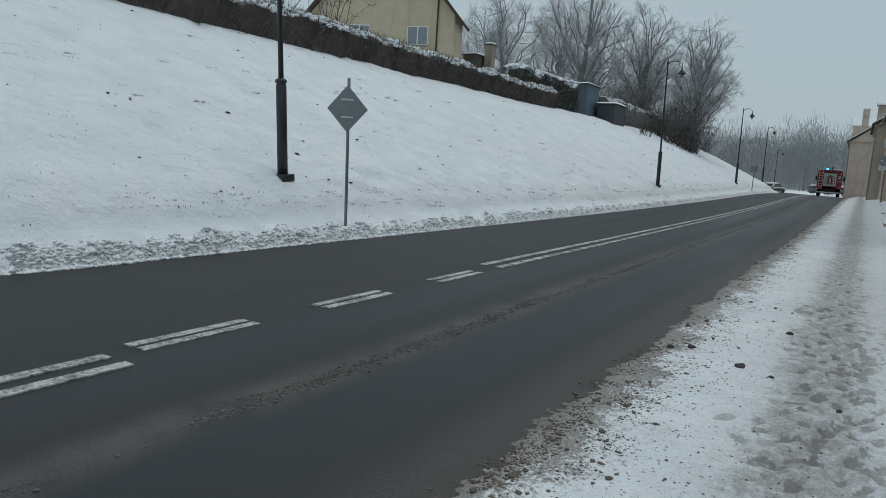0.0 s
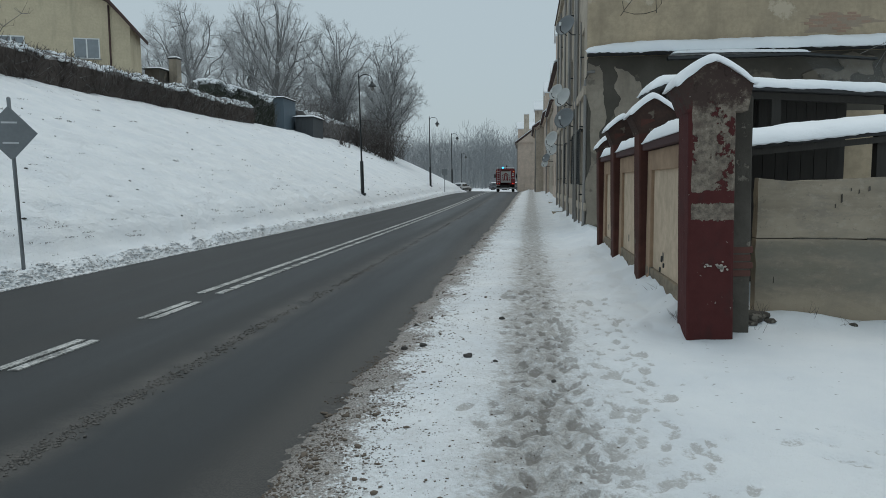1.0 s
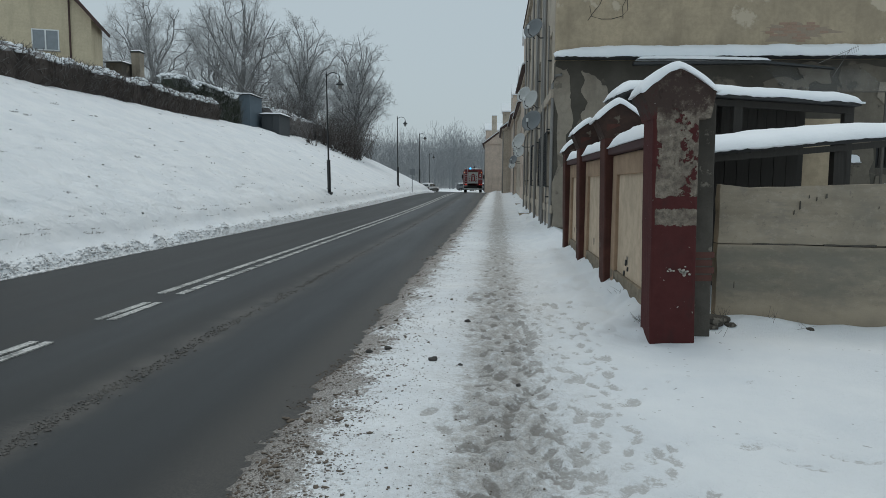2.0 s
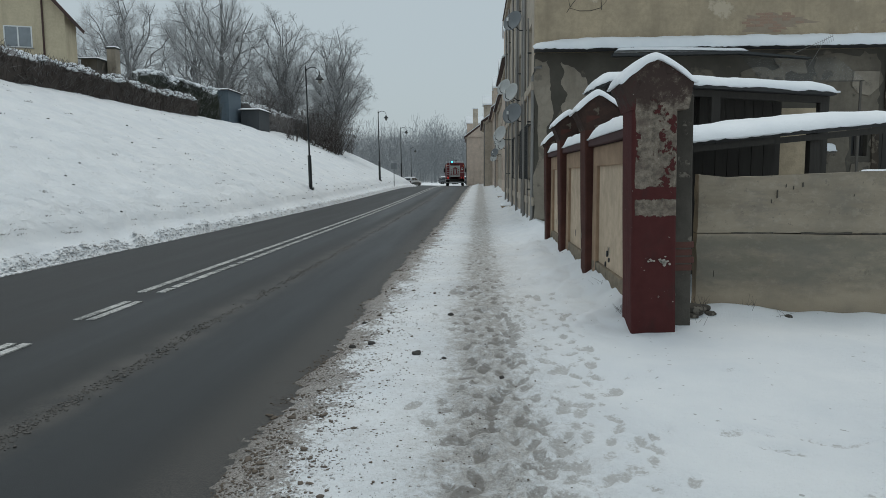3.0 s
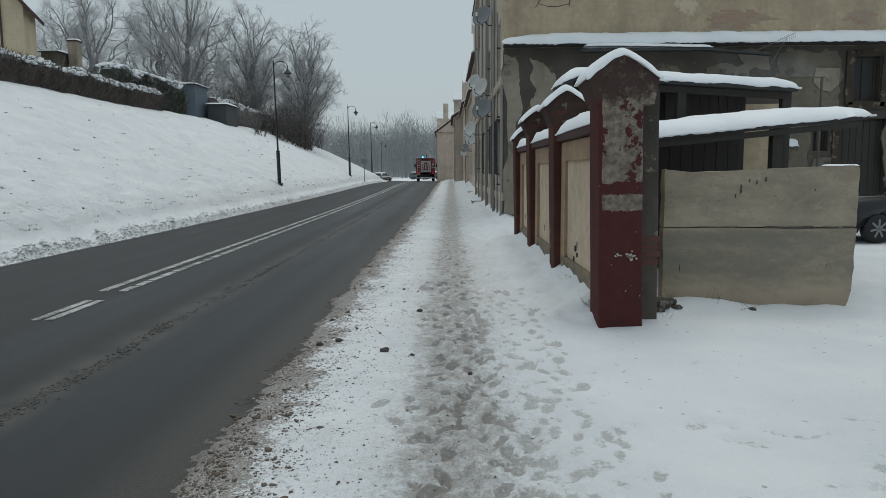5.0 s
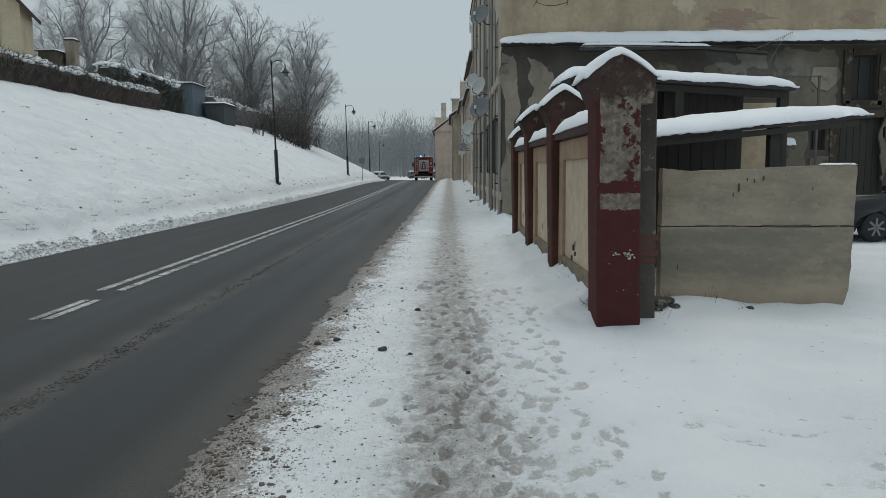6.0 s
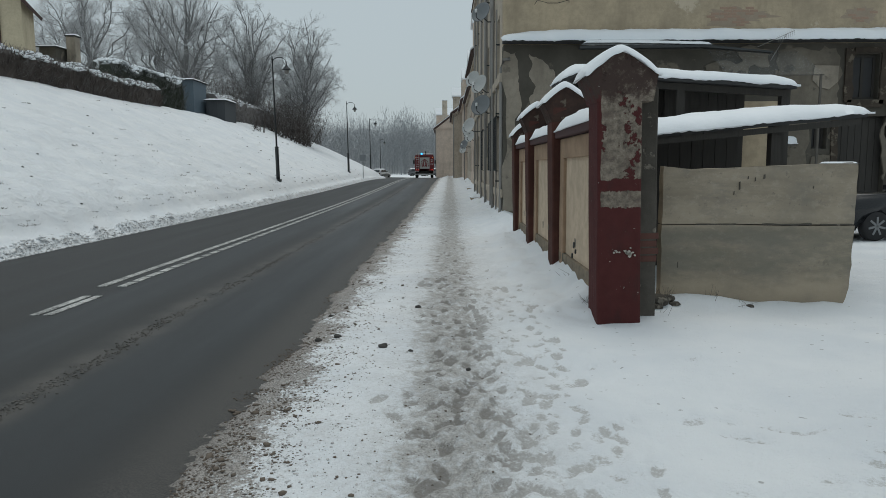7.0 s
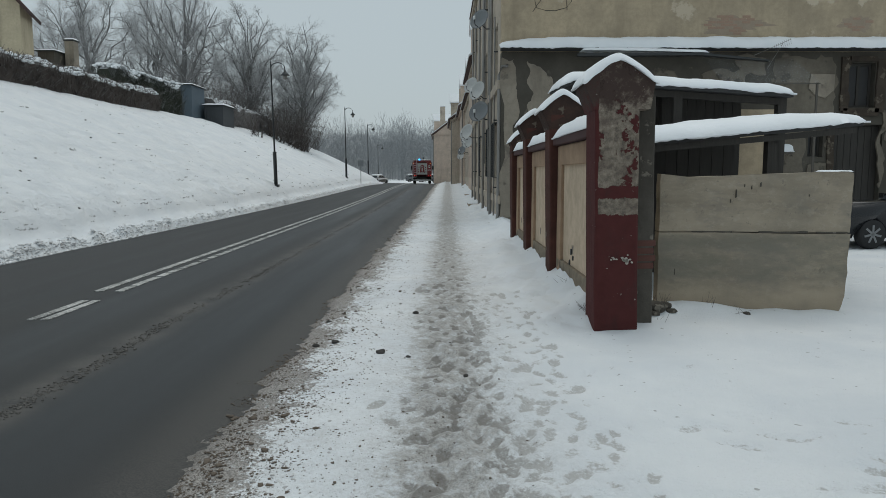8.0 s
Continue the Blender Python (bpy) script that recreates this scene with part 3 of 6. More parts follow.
def land(x, y):
    """Height of the snow-covered ground, for arrays."""
    x, y = np.asarray(x, float), np.asarray(y, float)
    c = bend(y)
    u = -7.35 + c - x
    fade = np.clip((150 - y) / 58, 0.0, 1.0)
    fade = fade * fade * (3 - 2 * fade)
    tall = np.interp(u, BANK_U, BANK_Z)
    z = np.where(tall > 0.15, 0.15 + (tall - 0.15) * (0.05 + 0.95 * fade), tall)
    lump = 0.035 * wave(x, y, 0.9, 3) + 0.06 * wave(x, y, 2.7, 4) * wave(x, y, 1.3, 15) + 0.045 * wave(x, y, 5.0, 14) * wave(x, y, 2.1, 16) + 0.02 * wave(x, y, 9.0, 20) * wave(x, y, 3.3, 21) - 0.2 * np.clip(wave(x, y, 3.3, 2) * wave(x, y, 2.4, 7) - 0.28, 0, 0.8)
    z = np.where(u > 0.2, z + lump * np.clip(u * 0.9, 0, 1), z)
    z = np.where((u > -0.4) & (u < 1.2), z + (0.06 * wave(x, y, 7, 5) + 0.045 * wave(x, y, 19, 6)) * np.exp(-((u - 0.75) / 0.25) ** 2), z)
    # pavement side
    e = x - (-1.42 + c + drift(y))
    near = np.interp(e, [-1.5, -0.3, 0.0, 0.22, 0.9, 1.3, 1.75, 2.3, 2.8, 3.1, 3.5, 5.0, 60.0], [-0.08, -0.05, -0.012, 0.032, 0.05, 0.035, 0.03, 0.055, 0.15, 0.31, 0.16, 0.03, 0.0])
    bankside = np.clip((y - 6.85) / 1.0, 0, 1)
    open_yard = np.interp(e, [-1.5, -0.3, 0.0, 0.22, 0.9, 1.3, 1.75, 2.3, 5.0, 60.0], [-0.08, -0.05, -0.012, 0.032, 0.05, 0.03, 0.03, 0.045, 0.02, 0.0])
    right = near * bankside + open_yard * (1 - bankside)
    tread = np.exp(-((e - 1.48) / 0.32) ** 2) + 0.5 * np.exp(-((e - 1.9) / 0.5) ** 2)
    right = right + 0.012 * wave(x, y, 5, 7) + (0.013 * wave(x, y, 17, 8) + 0.012 * wave(x, y, 31, 9) + 0.008 * wave(x, y, 52, 17)) * tread * np.clip(e, 0, 1)
    right = right + np.exp(-((e - 0.15) / 0.3) ** 2) * (0.006 * wave(x, y, 6, 10) + 0.009 * wave(x, y, 23, 11) + 0.008 * wave(x, y, 47, 13))
    wallfoot = np.exp(-((y - 7.62) / 0.22) ** 2) * np.clip((x - 1.9) * 3, 0, 1) * np.clip((5.0 - x) * 2, 0, 1)
    right = right + wallfoot * (0.11 * np.clip((3.7 - x) / 0.9, 0, 1) + 0.025 * wave(x, y, 2.5, 22) + 0.02 * wave(x, y, 9, 23))
    foot = np.exp(-((e - 2.75) / 0.35) ** 2) * np.clip((y - 6.5) / 0.8, 0, 1)
    right = right + foot * (0.045 * wave(x, y, 4.5, 18) + 0.035 * wave(x, y, 11, 19) + 0.015 * wave(x, y, 24, 6))
    scuff = np.exp(-((e - 2.35) / 0.45) ** 2) * np.clip((y - 5.5) / 1.5, 0, 1)
    right = right + scuff * (0.012 * wave(x, y, 8, 0) + 0.011 * wave(x, y, 15, 1) + 0.008 * wave(x, y, 27, 2))
    yard = np.clip((e - 2.4) / 0.8, 0, 1) * np.clip((14 - y) / 4, 0, 1)
    right = right + yard * (0.024 * wave(x, y, 2.6, 11) + 0.016 * wave(x, y, 1.3, 17) + 0.009 * wave(x, y, 7, 12) * wave(x, y, 2.1, 3) + 0.006 * wave(x, y, 14, 5) * wave(x, y, 3.1, 8))
    dent = np.zeros_like(right)
    trod = (x > -1.5) & (x < 4.5) & (y > -6) & (y < 18)
    if trod.any():
        px, py = x[trod], y[trod]
        low = np.zeros_like(px)
        for fx, fy, fa, fl, fd in PRINTS:
            near_by = np.flatnonzero((np.abs(px - fx) < 2 * fl) & (np.abs(py - fy) < 2 * fl))
            dx, dy = px[near_by] - fx, py[near_by] - fy
            ca, sa = math.cos(fa), math.sin(fa)
            q = ((dx * ca + dy * sa) / (0.46 * fl)) ** 2 + ((dy * ca - dx * sa) / fl) ** 2
            low[near_by] += np.where(q < 4, 0.25 * fd * np.exp(-((np.sqrt(q) - 1.35) / 0.22) ** 2) - fd * np.exp(-q ** 2), 0)
        dent[trod] = np.maximum(low, -0.035)
    right = right + dent
    return swell(y) + np.where(u > -1.0, z, np.where(e > -1.5, right, -0.08))


@functools.lru_cache(None)
def _land_near(x, y):
    return float(land(np.array([x]), np.array([y]))[0])


def land_at(x, y):
    if x < -12:
        return _land_near(round(x * 5) / 5, round(y * 2) / 2)
    return float(land(np.array([x]), np.array([y]))[0])


def grid_mesh(name, xs, ys, height, material, smooth=True):
    gx, gy = np.meshgrid(xs, ys)
    gz = height(gx, gy)
    v = np.stack([gx, gy, gz], -1).reshape(-1, 3)
    nx, ny = len(xs), len(ys)
    i, j = np.meshgrid(np.arange(nx - 1), np.arange(ny - 1))
    k = (j * nx + i).reshape(-1, 1)
    f = np.concatenate([k, k + 1, k + nx + 1, k + nx], 1)
    me = bpy.data.meshes.new(name)
    me.vertices.add(len(v))
    me.vertices.foreach_set("co", v.ravel())
    me.loops.add(len(f) * 4)
    me.loops.foreach_set("vertex_index", f.ravel())
    me.polygons.add(len(f))
    me.polygons.foreach_set("loop_start", np.arange(len(f)) * 4)
    me.polygons.foreach_set("use_smooth", np.ones(len(f), bool))
    me.update(calc_edges=True)
    me.materials.append(material)
    return new(name, me)


def spaced(*spans):
    return np.unique(np.concatenate([np.arange(a, b, s) for a, b, s in spans]).round(4))


gxs = spaced((-600, -60, 45), (-60, -22, 3), (-22, -10, 0.15), (-10, -6.6, 0.08), (-6.6, -2.2, 0.5), (-2.2, 2.6, 0.034), (2.6, 8, 0.12), (8, 40, 2), (40, 601, 40))
gys = spaced((-80, -6, 4), (-6, 1.5, 0.12), (1.5, 8, 0.042), (8, 11, 0.07), (11, 24, 0.16), (24, 60, 0.3), (60, 170, 1.5), (170, 1201, 60))
ground = tagged(grid_mesh("ground", gxs, gys, land, GROUND), "trodden and drifted snow over pavement, yard and bank", "snow ground", kind="structure")

co = np.zeros(len(ground.data.vertices) * 3)
ground.data.vertices.foreach_get("co", co)
co = co.reshape(-1, 3)
near_path = (co[:, 0] > -1.5) & (co[:, 0] < 4.5) & (co[:, 1] > -6) & (co[:, 1] < 18)
wear = np.zeros(len(co))
wear[near_path] = print_wear(co[near_path, 0], co[near_path, 1])
ground.data.attributes.new("wear", "FLOAT", "POINT").data.foreach_set("value", wear)

rxs, rys = np.linspace(-8.4, -1.15, 49), spaced((-60, 0, 4), (0, 12, 0.25), (12, 60, 1), (60, 220, 3))


def road_mesh():
    gx, gy = np.meshgrid(rxs, rys)
    shift = bend(gy)
    z = 0.03 * (1 - ((gx + 4.45) / 3.3) ** 2) - 0.008 + 0.003 * wave(gx, gy, 2, 12) + swell(gy)
    ob = grid_mesh("road", rxs, rys, lambda x, y: z, ASPHALT)
    co = np.stack([gx + shift + drift(gy) * np.clip((gx + 4.2) / 2.8, 0, 1), gy, z], -1).reshape(-1)
    ob.data.vertices.foreach_set("co", co)
    ob.data.update()
    return tagged(ob, "wet dark grey asphalt road with slush lines", "road", kind="structure")


road = road_mesh()


def road_z(x):
    return 0.03 * (1 - ((x + 4.45) / 3.3) ** 2) - 0.008


def marking(x, y0, y1, w):
    """One painted stroke on the asphalt, a thin raised strip that follows the street."""
    n = max(1, int((y1 - y0) / 2))
    bm = bmesh.new()
    rows = []
    for i in range(n + 1):
        y = y0 + (y1 - y0) * i / n
        s = float(bend(y))
        jag = 0.012 * noise.noise(Vector((x * 9, y * 3, 0)))
        rows.append([bm.verts.new((x + s + dx + jag, y, road_z(x) + float(swell(y)) + dz)) for dx, dz in ((-w / 2, -0.004), (-w / 2, 0.009), (w / 2, 0.009), (w / 2, -0.004))])
    for a, b in zip(rows, rows[1:]):
        for k in range(3):
            bm.faces.new((a[k], a[k + 1], b[k + 1], b[k]))
    bm.faces.new(rows[0])
    bm.faces.new(rows[-1])
    return part("road_marking", bm, LINE, road, "worn white painted line")


for y0, y1 in ((-9.8, -8.7), (-7.5, -6.4), (-5.2, -4.1), (-2.9, -1.8), (-0.6, 0.5)):
    marking(-4.33, y0, y1, 0.11)
    marking(-4.07, y0, y1, 0.11)
marking(-4.33, 1.85, 2.8, 0.11)
marking(-4.07, 1.85, 2.8, 0.11)
for y0, y1 in ((3.05, 4.22), (5.12, 6.25), (7.33, 8.46)):
    marking(-4.46, y0, y1, 0.095)
    marking(-4.31, y0, y1, 0.095)
marking(-4.64, 9.15, 128, 0.12)
for k in range(56):
    marking(-4.36, 9.15 + k * 0.45, 9.15 + k * 0.45 + 0.37, 0.12)
for k in range(47):
    marking(-4.36, 34.35 + k * 1.95, 34.35 + k * 1.95 + 1.8, 0.12)

# ---- fence with gate pillars ----
FX0, FX1 = 1.53, 1.97


def gate_pillar(y, grey, low=1.0):
    p = thing("gate_pillar", "red-painted masonry gate pillar, plaster flaking, snow on its cap", "pillar", pose(0, y, 0, 0, -0.9, 0) @ Matrix.Diagonal((1, 1, low, 1)), "fence pillars")
    bm = box(FX0, FX1, -0.22, 0.22, -0.2, 2.42, 0.025)
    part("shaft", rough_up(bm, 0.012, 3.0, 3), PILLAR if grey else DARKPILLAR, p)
    if grey:
        part("side_pier", rough_up(box(1.965, 2.19, 0.0, 0.36, -0.2, 2.36, 0.015), 0.012, 4.0, 3), GREYPIER, p, "grey plastered side pier with bare bricks")
        rr = random.Random(8)
        for cx, cz, n, sc in ((1.85, 0.70, 12, 0.03), (1.73, 0.73, 6, 0.016), (1.8, 0.36, 2, 0.008), (1.66, 0.62, 2, 0.009), (1.9, 0.95, 2, 0.007)):
            for _ in range(n):
                x, z, q = cx + rr.gauss(0, sc), cz + rr.gauss(0, sc * 0.8), sc * rr.uniform(0.3, 0.7)
                ring = [(x + q * math.cos(a) * rr.uniform(0.5, 1.2), z + q * math.sin(a) * rr.uniform(0.4, 1.0)) for a in (k * math.tau / 7 for k in range(7))]
                part("paint_chip", prism(ring, "y", -0.236, -0.2), CHIP, p, "pale chip in the red paint")
    a, b, c = 1.42 if low == 1.0 else 1.5, 2.10 if grey else 2.04, 1.76 if grey else 1.72
    pts = [(FX0 - 0.004, 2.20), (b - 0.03, 2.20), (b, 2.33), (b + 0.02, 2.45), (c + 0.12, 2.62), (c + 0.03, 2.67), (c - 0.03, 2.67), (c - 0.12, 2.62), (a, 2.45), (a + 0.05, 2.34)]
    part("cap", rough_up(prism(pts, "y", -0.222, 0.28), 0.006, 5.0, 2), PILLAR if grey else CAPBRICK, p, "gabled masonry cap, dark and weathered")

    def slope(x, y_):
        f = min(1.0, abs(x - c) / ((b - c) if x > c else (c - a)))
        return 2.67 - 0.215 * f ** 1.35
    part("snow_cap", snow_cap(a - 0.035, b + 0.04, -0.28, 0.33, slope, 0.09, 30, 10, 0.03, y), SNOW, p, "rounded snow on the cap", True)
    return p


for k, py in enumerate((7.08, 10.0, 12.85, 15.4)):
    gate_pillar(py, k == 0, 0.92 if k == 3 else 1.0)


def fence_panel(y0, y1):
    p = thing("fence_wall", "plastered fence wall with a recessed ochre panel, snow on coping", "wall", pose(0, y0, 0), "fence walls")
    n = y1 - y0
    part("wall", rough_up(box(1.66, 1.86, 0, n, -0.2, 2.0), 0.006, 3.0, 3), FENCEPANEL, p)
    for q, (a, b, c, d) in enumerate(((0, 0.3, 0.25, 1.98), (n - 0.3, n, 0.25, 1.98), (0.3, n - 0.3, 1.72, 1.98), (0.0, n, -0.2, 0.42))):
        part("plaster_band", rough_up(box(1.615, 1.67, a, b, c, d, 0.01), 0.006, 4.0, 2), FENCEFRAME if q < 3 else FENCEFOOT, p, "brown raised plaster border")
    part("coping", rough_up(box(1.54, 1.95, -0.02, n + 0.02, 1.99, 2.09, 0.015), 0.006, 4.0, 2), DARKRED, p)
    part("snow_cap", snow_cap(1.52, 1.97, 0.0, n, lambda x, y: 2.09, 0.165, 8, 24, 0.02, y0), SNOW, p, "thick snow on the coping", True)
    if y0 < 8:
        for y, z, q in ((1.52, 0.60, 0.05), (1.40, 0.53, 0.035), (1.62, 0.45, 0.04), (1.1, 0.36, 0.06), (0.9, 0.30, 0.05)):
            ring = [(y + q * math.cos(a) * (0.7 + 0.5 * noise.noise(Vector((a, z, 0)))), z + q * 1.3 * math.sin(a) * (0.7 + 0.5 * noise.noise(Vector((z, a, 2))))) for a in (k * math.tau / 8 for k in range(8))]
            # no hole is cut: a thin dark patch gives the shade inside it
            part("spalled_hole", prism(ring, "x", 1.645, 1.7), ROOFFELT, p, "dark patch for the shade in a spalled hole")
    return p


for y0, y1 in ((7.31, 9.77), (10.23, 12.62), (13.08, 15.17)):
    fence_panel(y0, y1)


def concrete_wall():
    p = thing("concrete_wall", "stained grey concrete wall of two stacked slabs, cracked seam", "wall", pose(0, 7.72, 0))
    lo = prism([(2.43, -0.15), (4.42, -0.15), (4.50, 0.02), (4.56, 0.22), (4.585, 0.93), (2.43, 0.945)], "y", 0, 0.16)
    part("lower_slab", rough_up(lo, 0.012, 7.0, 7), CONCRETE, p)
    hi = prism([(2.43, 0.955), (4.575, 0.945), (4.585, 1.60), (4.52, 1.63), (2.75, 1.565), (2.43, 1.60)], "y", 0.005, 0.155)
    part("upper_slab", rough_up(hi, 0.012, 7.0, 7), CONCRETE, p)
    for x, z, w, h in ((3.28, 1.38, 0.02, 0.12), (3.37, 1.47, 0.012, 0.05), (3.45, 1.45, 0.015, 0.06), (3.55, 1.48, 0.03, 0.07), (3.22, 1.30, 0.012, 0.06), (4.1, 1.36, 0.01, 0.04), (2.62, 0.5, 0.015, 0.1)):
        w, h = w * 0.7, h * 0.8
        pts = [(x - w / 2, z - h / 2), (x + w / 2, z - h / 2 + 0.01), (x + w * 0.3, z + h / 2), (x - w * 0.4, z + h / 2 - 0.01)]
        part("dark_drip", prism(pts, "y", -0.003, 0.02), GREYPIER, p, "dark drip stain")
    for x0, x1, z in ((2.8, 3.25, 0.952), (3.55, 4.1, 0.947), (4.2, 4.55, 0.943)):
        n = 9
        up = [(x0 + (x1 - x0) * k / n, z + 0.005 + 0.016 * abs(noise.noise(Vector((x0 + k, 0, 3))))) for k in range(n + 1)]
        dn = [(x0 + (x1 - x0) * k / n, z - 0.006 - 0.014 * abs(noise.noise(Vector((x0 + k, 5, 3))))) for k in range(n, -1, -1)]
        part("chipped_seam", prism(up + dn, "y", -0.004, 0.02), GREYPIER, p, "dark chipped seam")
    part("snow_cap", snow_cap(4.22, 4.59, 0.0, 0.16, lambda x, y: 1.62, 0.02, 14, 6, 0.0, 2.0), SNOW, p, "", True)
    return p


concrete_wall()


# ---- sheds in the yard ----
def lower_shed():
    p = thing("lean_to_shed", "dark open lean-to shed with a thick snow-laden roof", "shed")

    def top(x, y):
        return 1.925 + (x - 2.2) * 0.092 + (y - 8.9) * 0.05
    bm = bmesh.new()
    vs = [bm.verts.new((x, y, top(x, y) + d)) for d in (0, 0.05) for x, y in ((2.15, 8.75), (5.27, 8.75), (5.27, 11.0), (2.15, 11.0))]
    for f in ((0, 1, 2, 3), (4, 5, 6, 7), (0, 1, 5, 4), (1, 2, 6, 5), (2, 3, 7, 6), (3, 0, 4, 7)):
        bm.faces.new([vs[i] for i in f])
    part("roof", bm, ROOFFELT, p, "black felted board roof")
    part("snow_cap", snow_cap(2.12, 5.33, 8.7, 11.0, lambda x, y: top(x, y) + 0.05, 0.175, 70, 14, 0.04, 5.0), SNOW, p, "thick snow on the roof", True)
    part("beam", prism([(2.2, 1.83), (5.2, 2.11), (5.2, 2.185), (2.2, 1.905)], "y", 8.78, 8.88), DARKWOOD, p)
    for x, y in ((4.19, 8.9), (2.3, 8.9), (4.12, 10.9), (5.2, 10.9)):
        part("post", rough_up(box(x - 0.06, x + 0.06, y - 0.06, y + 0.06, -0.1, top(x, y)), 0.01, 5, 2), DARKWOOD, p)
    for k in range(13):
        x = 2.2 + k * 0.18
        part("board", rough_up(box(x, x + 0.172, 10.8, 10.83, -0.1, top(x, 10.8)), 0.004, 5), DARKWOOD, p)
    for k in range(11):
        y = 8.8 + k * 0.19
        part("board", rough_up(box(2.18, 2.21, y, y + 0.182, -0.1, top(2.2, y)), 0.004, 5), DARKWOOD, p)
    return p


lower_shed()


def upper_shed():
    p = thing("board_shed", "taller dark board shed with a sagging snowy roof", "shed")

    def top(x, y):
        return (3.08 - (x - 2.15) * 0.066 if x > 2.15 else 3.08 - (2.15 - x) * 0.45) + (y - 11.6) * 0.03
    bm = bmesh.new()
    rows = []
    for x in (1.93, 2.15, 3.4, 4.6, 5.7):
        rows.append([bm.verts.new((x, y, top(x, y) + d)) for y, d in ((11.4, 0), (11.4, 0.06), (12.7, 0.06), (12.7, 0))])
    for a, b in zip(rows, rows[1:]):
        for k in range(4):
            bm.faces.new((a[k], a[(k + 1) % 4], b[(k + 1) % 4], b[k]))
    bm.faces.new(rows[0])
    bm.faces.new(rows[-1])
    part("roof", bm, ROOFFELT, p, "dark tarred roof with a ragged edge")
    part("snow_cap", snow_cap(1.9, 5.74, 11.36, 12.74, lambda x, y: top(x, y) + 0.06, 0.165, 70, 12, 0.04, 8.0), SNOW, p, "snow on the roof", True)
    for k in range(19):
        x = 2.25 + k * 0.16
        part("board", rough_up(box(x, x + 0.153, 12.4, 12.43, -0.1, top(x, 12.4)), 0.004, 5), DARKWOOD, p)
    for x, ys in ((2.3, (11.7, 12.3)), (3.9, (11.7, 12.3)), (5.64, (11.7,))):
        for y in ys:
            part("post", rough_up(box(x - 0.07, x + 0.07, y - 0.07, y + 0.07, -0.1, top(x, y)), 0.01, 5, 2), DARKWOOD, p)
    part("beam", prism([(2.2, 2.96), (5.68, 2.74), (5.68, 2.84), (2.2, 3.07)], "y", 11.62, 11.74), DARKWOOD, p)
    part("wall_panel", rough_up(box(5.5, 6.14, 12.9, 12.96, -0.1, 2.78), 0.01, 3, 2), CREAM, p, "pale plastered panel")
    return p


upper_shed()


def plastic_canopy():
    p = thing("plastic_canopy", "clear corrugated plastic canopy on a thin frame", "canopy")
    bm = bmesh.new()
    rows = []
    for k in range(41):
        x = 7.6 + k * 0.065
        rows.append([bm.verts.new((x, y, z + 0.02 * math.sin(k * 1.6))) for y, z in ((19.0, 4.05), (20.6, 4.95))])
    for a, b in zip(rows, rows[1:]):
        bm.faces.new((a[0], b[0], b[1], a[1]))
    part("sheet", bm, CLEAR, p, "clear ribbed sheet", True)
    part("post", box(10.1, 10.15, 18.98, 19.03, 0, 4.05), GREYWOOD, p)
    part("post", box(7.64, 7.69, 18.98, 19.03, 0, 4.05), GREYWOOD, p)
    part("front_rail", box(7.6, 10.2, 18.98, 19.02, 4.02, 4.045), GREYWOOD, p)
    return p


# ---- corner tenement: gable, facade, ledge ----
def window_unit(name, w, h, parent, m, frame_mat=None, pane_mat=None):
    """A window with its frame, mullion, panes and sill; local x along the wall, y into it."""
    ob = part(name, box(-w / 2, w / 2, 0.06, 0.09, 0, h), DARKWOOD, parent)
    ob.matrix_local = m
    fm = frame_mat or WHITE
    bm = bmesh.new()
    for a, b, c, d in ((-w / 2, -w / 2 + 0.07, 0, h), (w / 2 - 0.07, w / 2, 0, h), (-w / 2 + 0.07, w / 2 - 0.07, 0, 0.07), (-w / 2 + 0.07, w / 2 - 0.07, h - 0.07, h), (-0.04, 0.04, 0.07, h - 0.07)):
        add_box(bm, a, b, 0.0, 0.055, c, d)
    part("frame", bm, fm, ob)
    for a, b in ((-w / 2 + 0.07, -0.04), (0.04, w / 2 - 0.07)):
        part("pane", box(a, b, 0.03, 0.04, 0.07, h - 0.07), pane_mat or GLASS, ob)
    part("sill", box(-w / 2 - 0.08, w / 2 + 0.08, -0.12, 0.02, -0.06, -0.003, 0.01), ZINC, ob)
    return ob


def wall_with_holes(u0, u1, z0, z1, holes, thick):
    """A wall slab in local x and z with rectangular openings that go through it."""
    us = sorted({u0, u1, *[v for h in holes for v in h[:2]]})
    zs = sorted({z0, z1, *[v for h in holes for v in h[2:]]})
    bm = bmesh.new()

    def solid(i, j):
        if not (0 <= i < len(us) - 1 and 0 <= j < len(zs) - 1):
            return False
        u, z = (us[i] + us[i + 1]) / 2, (zs[j] + zs[j + 1]) / 2
        return not any(h[0] < u < h[1] and h[2] < z < h[3] for h in holes)
    for i in range(len(us) - 1):
        for j in range(len(zs) - 1):
            if not solid(i, j):
                continue
            a, b, c, d = us[i], us[i + 1], zs[j], zs[j + 1]
            for y in (0, thick):
                bm.faces.new([bm.verts.new(p) for p in ((a, y, c), (b, y, c), (b, y, d), (a, y, d))])
            for di, dj, (p, q) in ((-1, 0, ((a, c), (a, d))), (1, 0, ((b, c), (b, d))), (0, -1, ((a, c), (b, c))), (0, 1, ((a, d), (b, d)))):
                if not solid(i + di, j + dj):
                    bm.faces.new([bm.verts.new(r) for r in ((p[0], 0, p[1]), (q[0], 0, q[1]), (q[0], thick, q[1]), (p[0], thick, p[1]))])
    bmesh.ops.remove_doubles(bm, verts=bm.verts[:], dist=0.0005)
    return bm


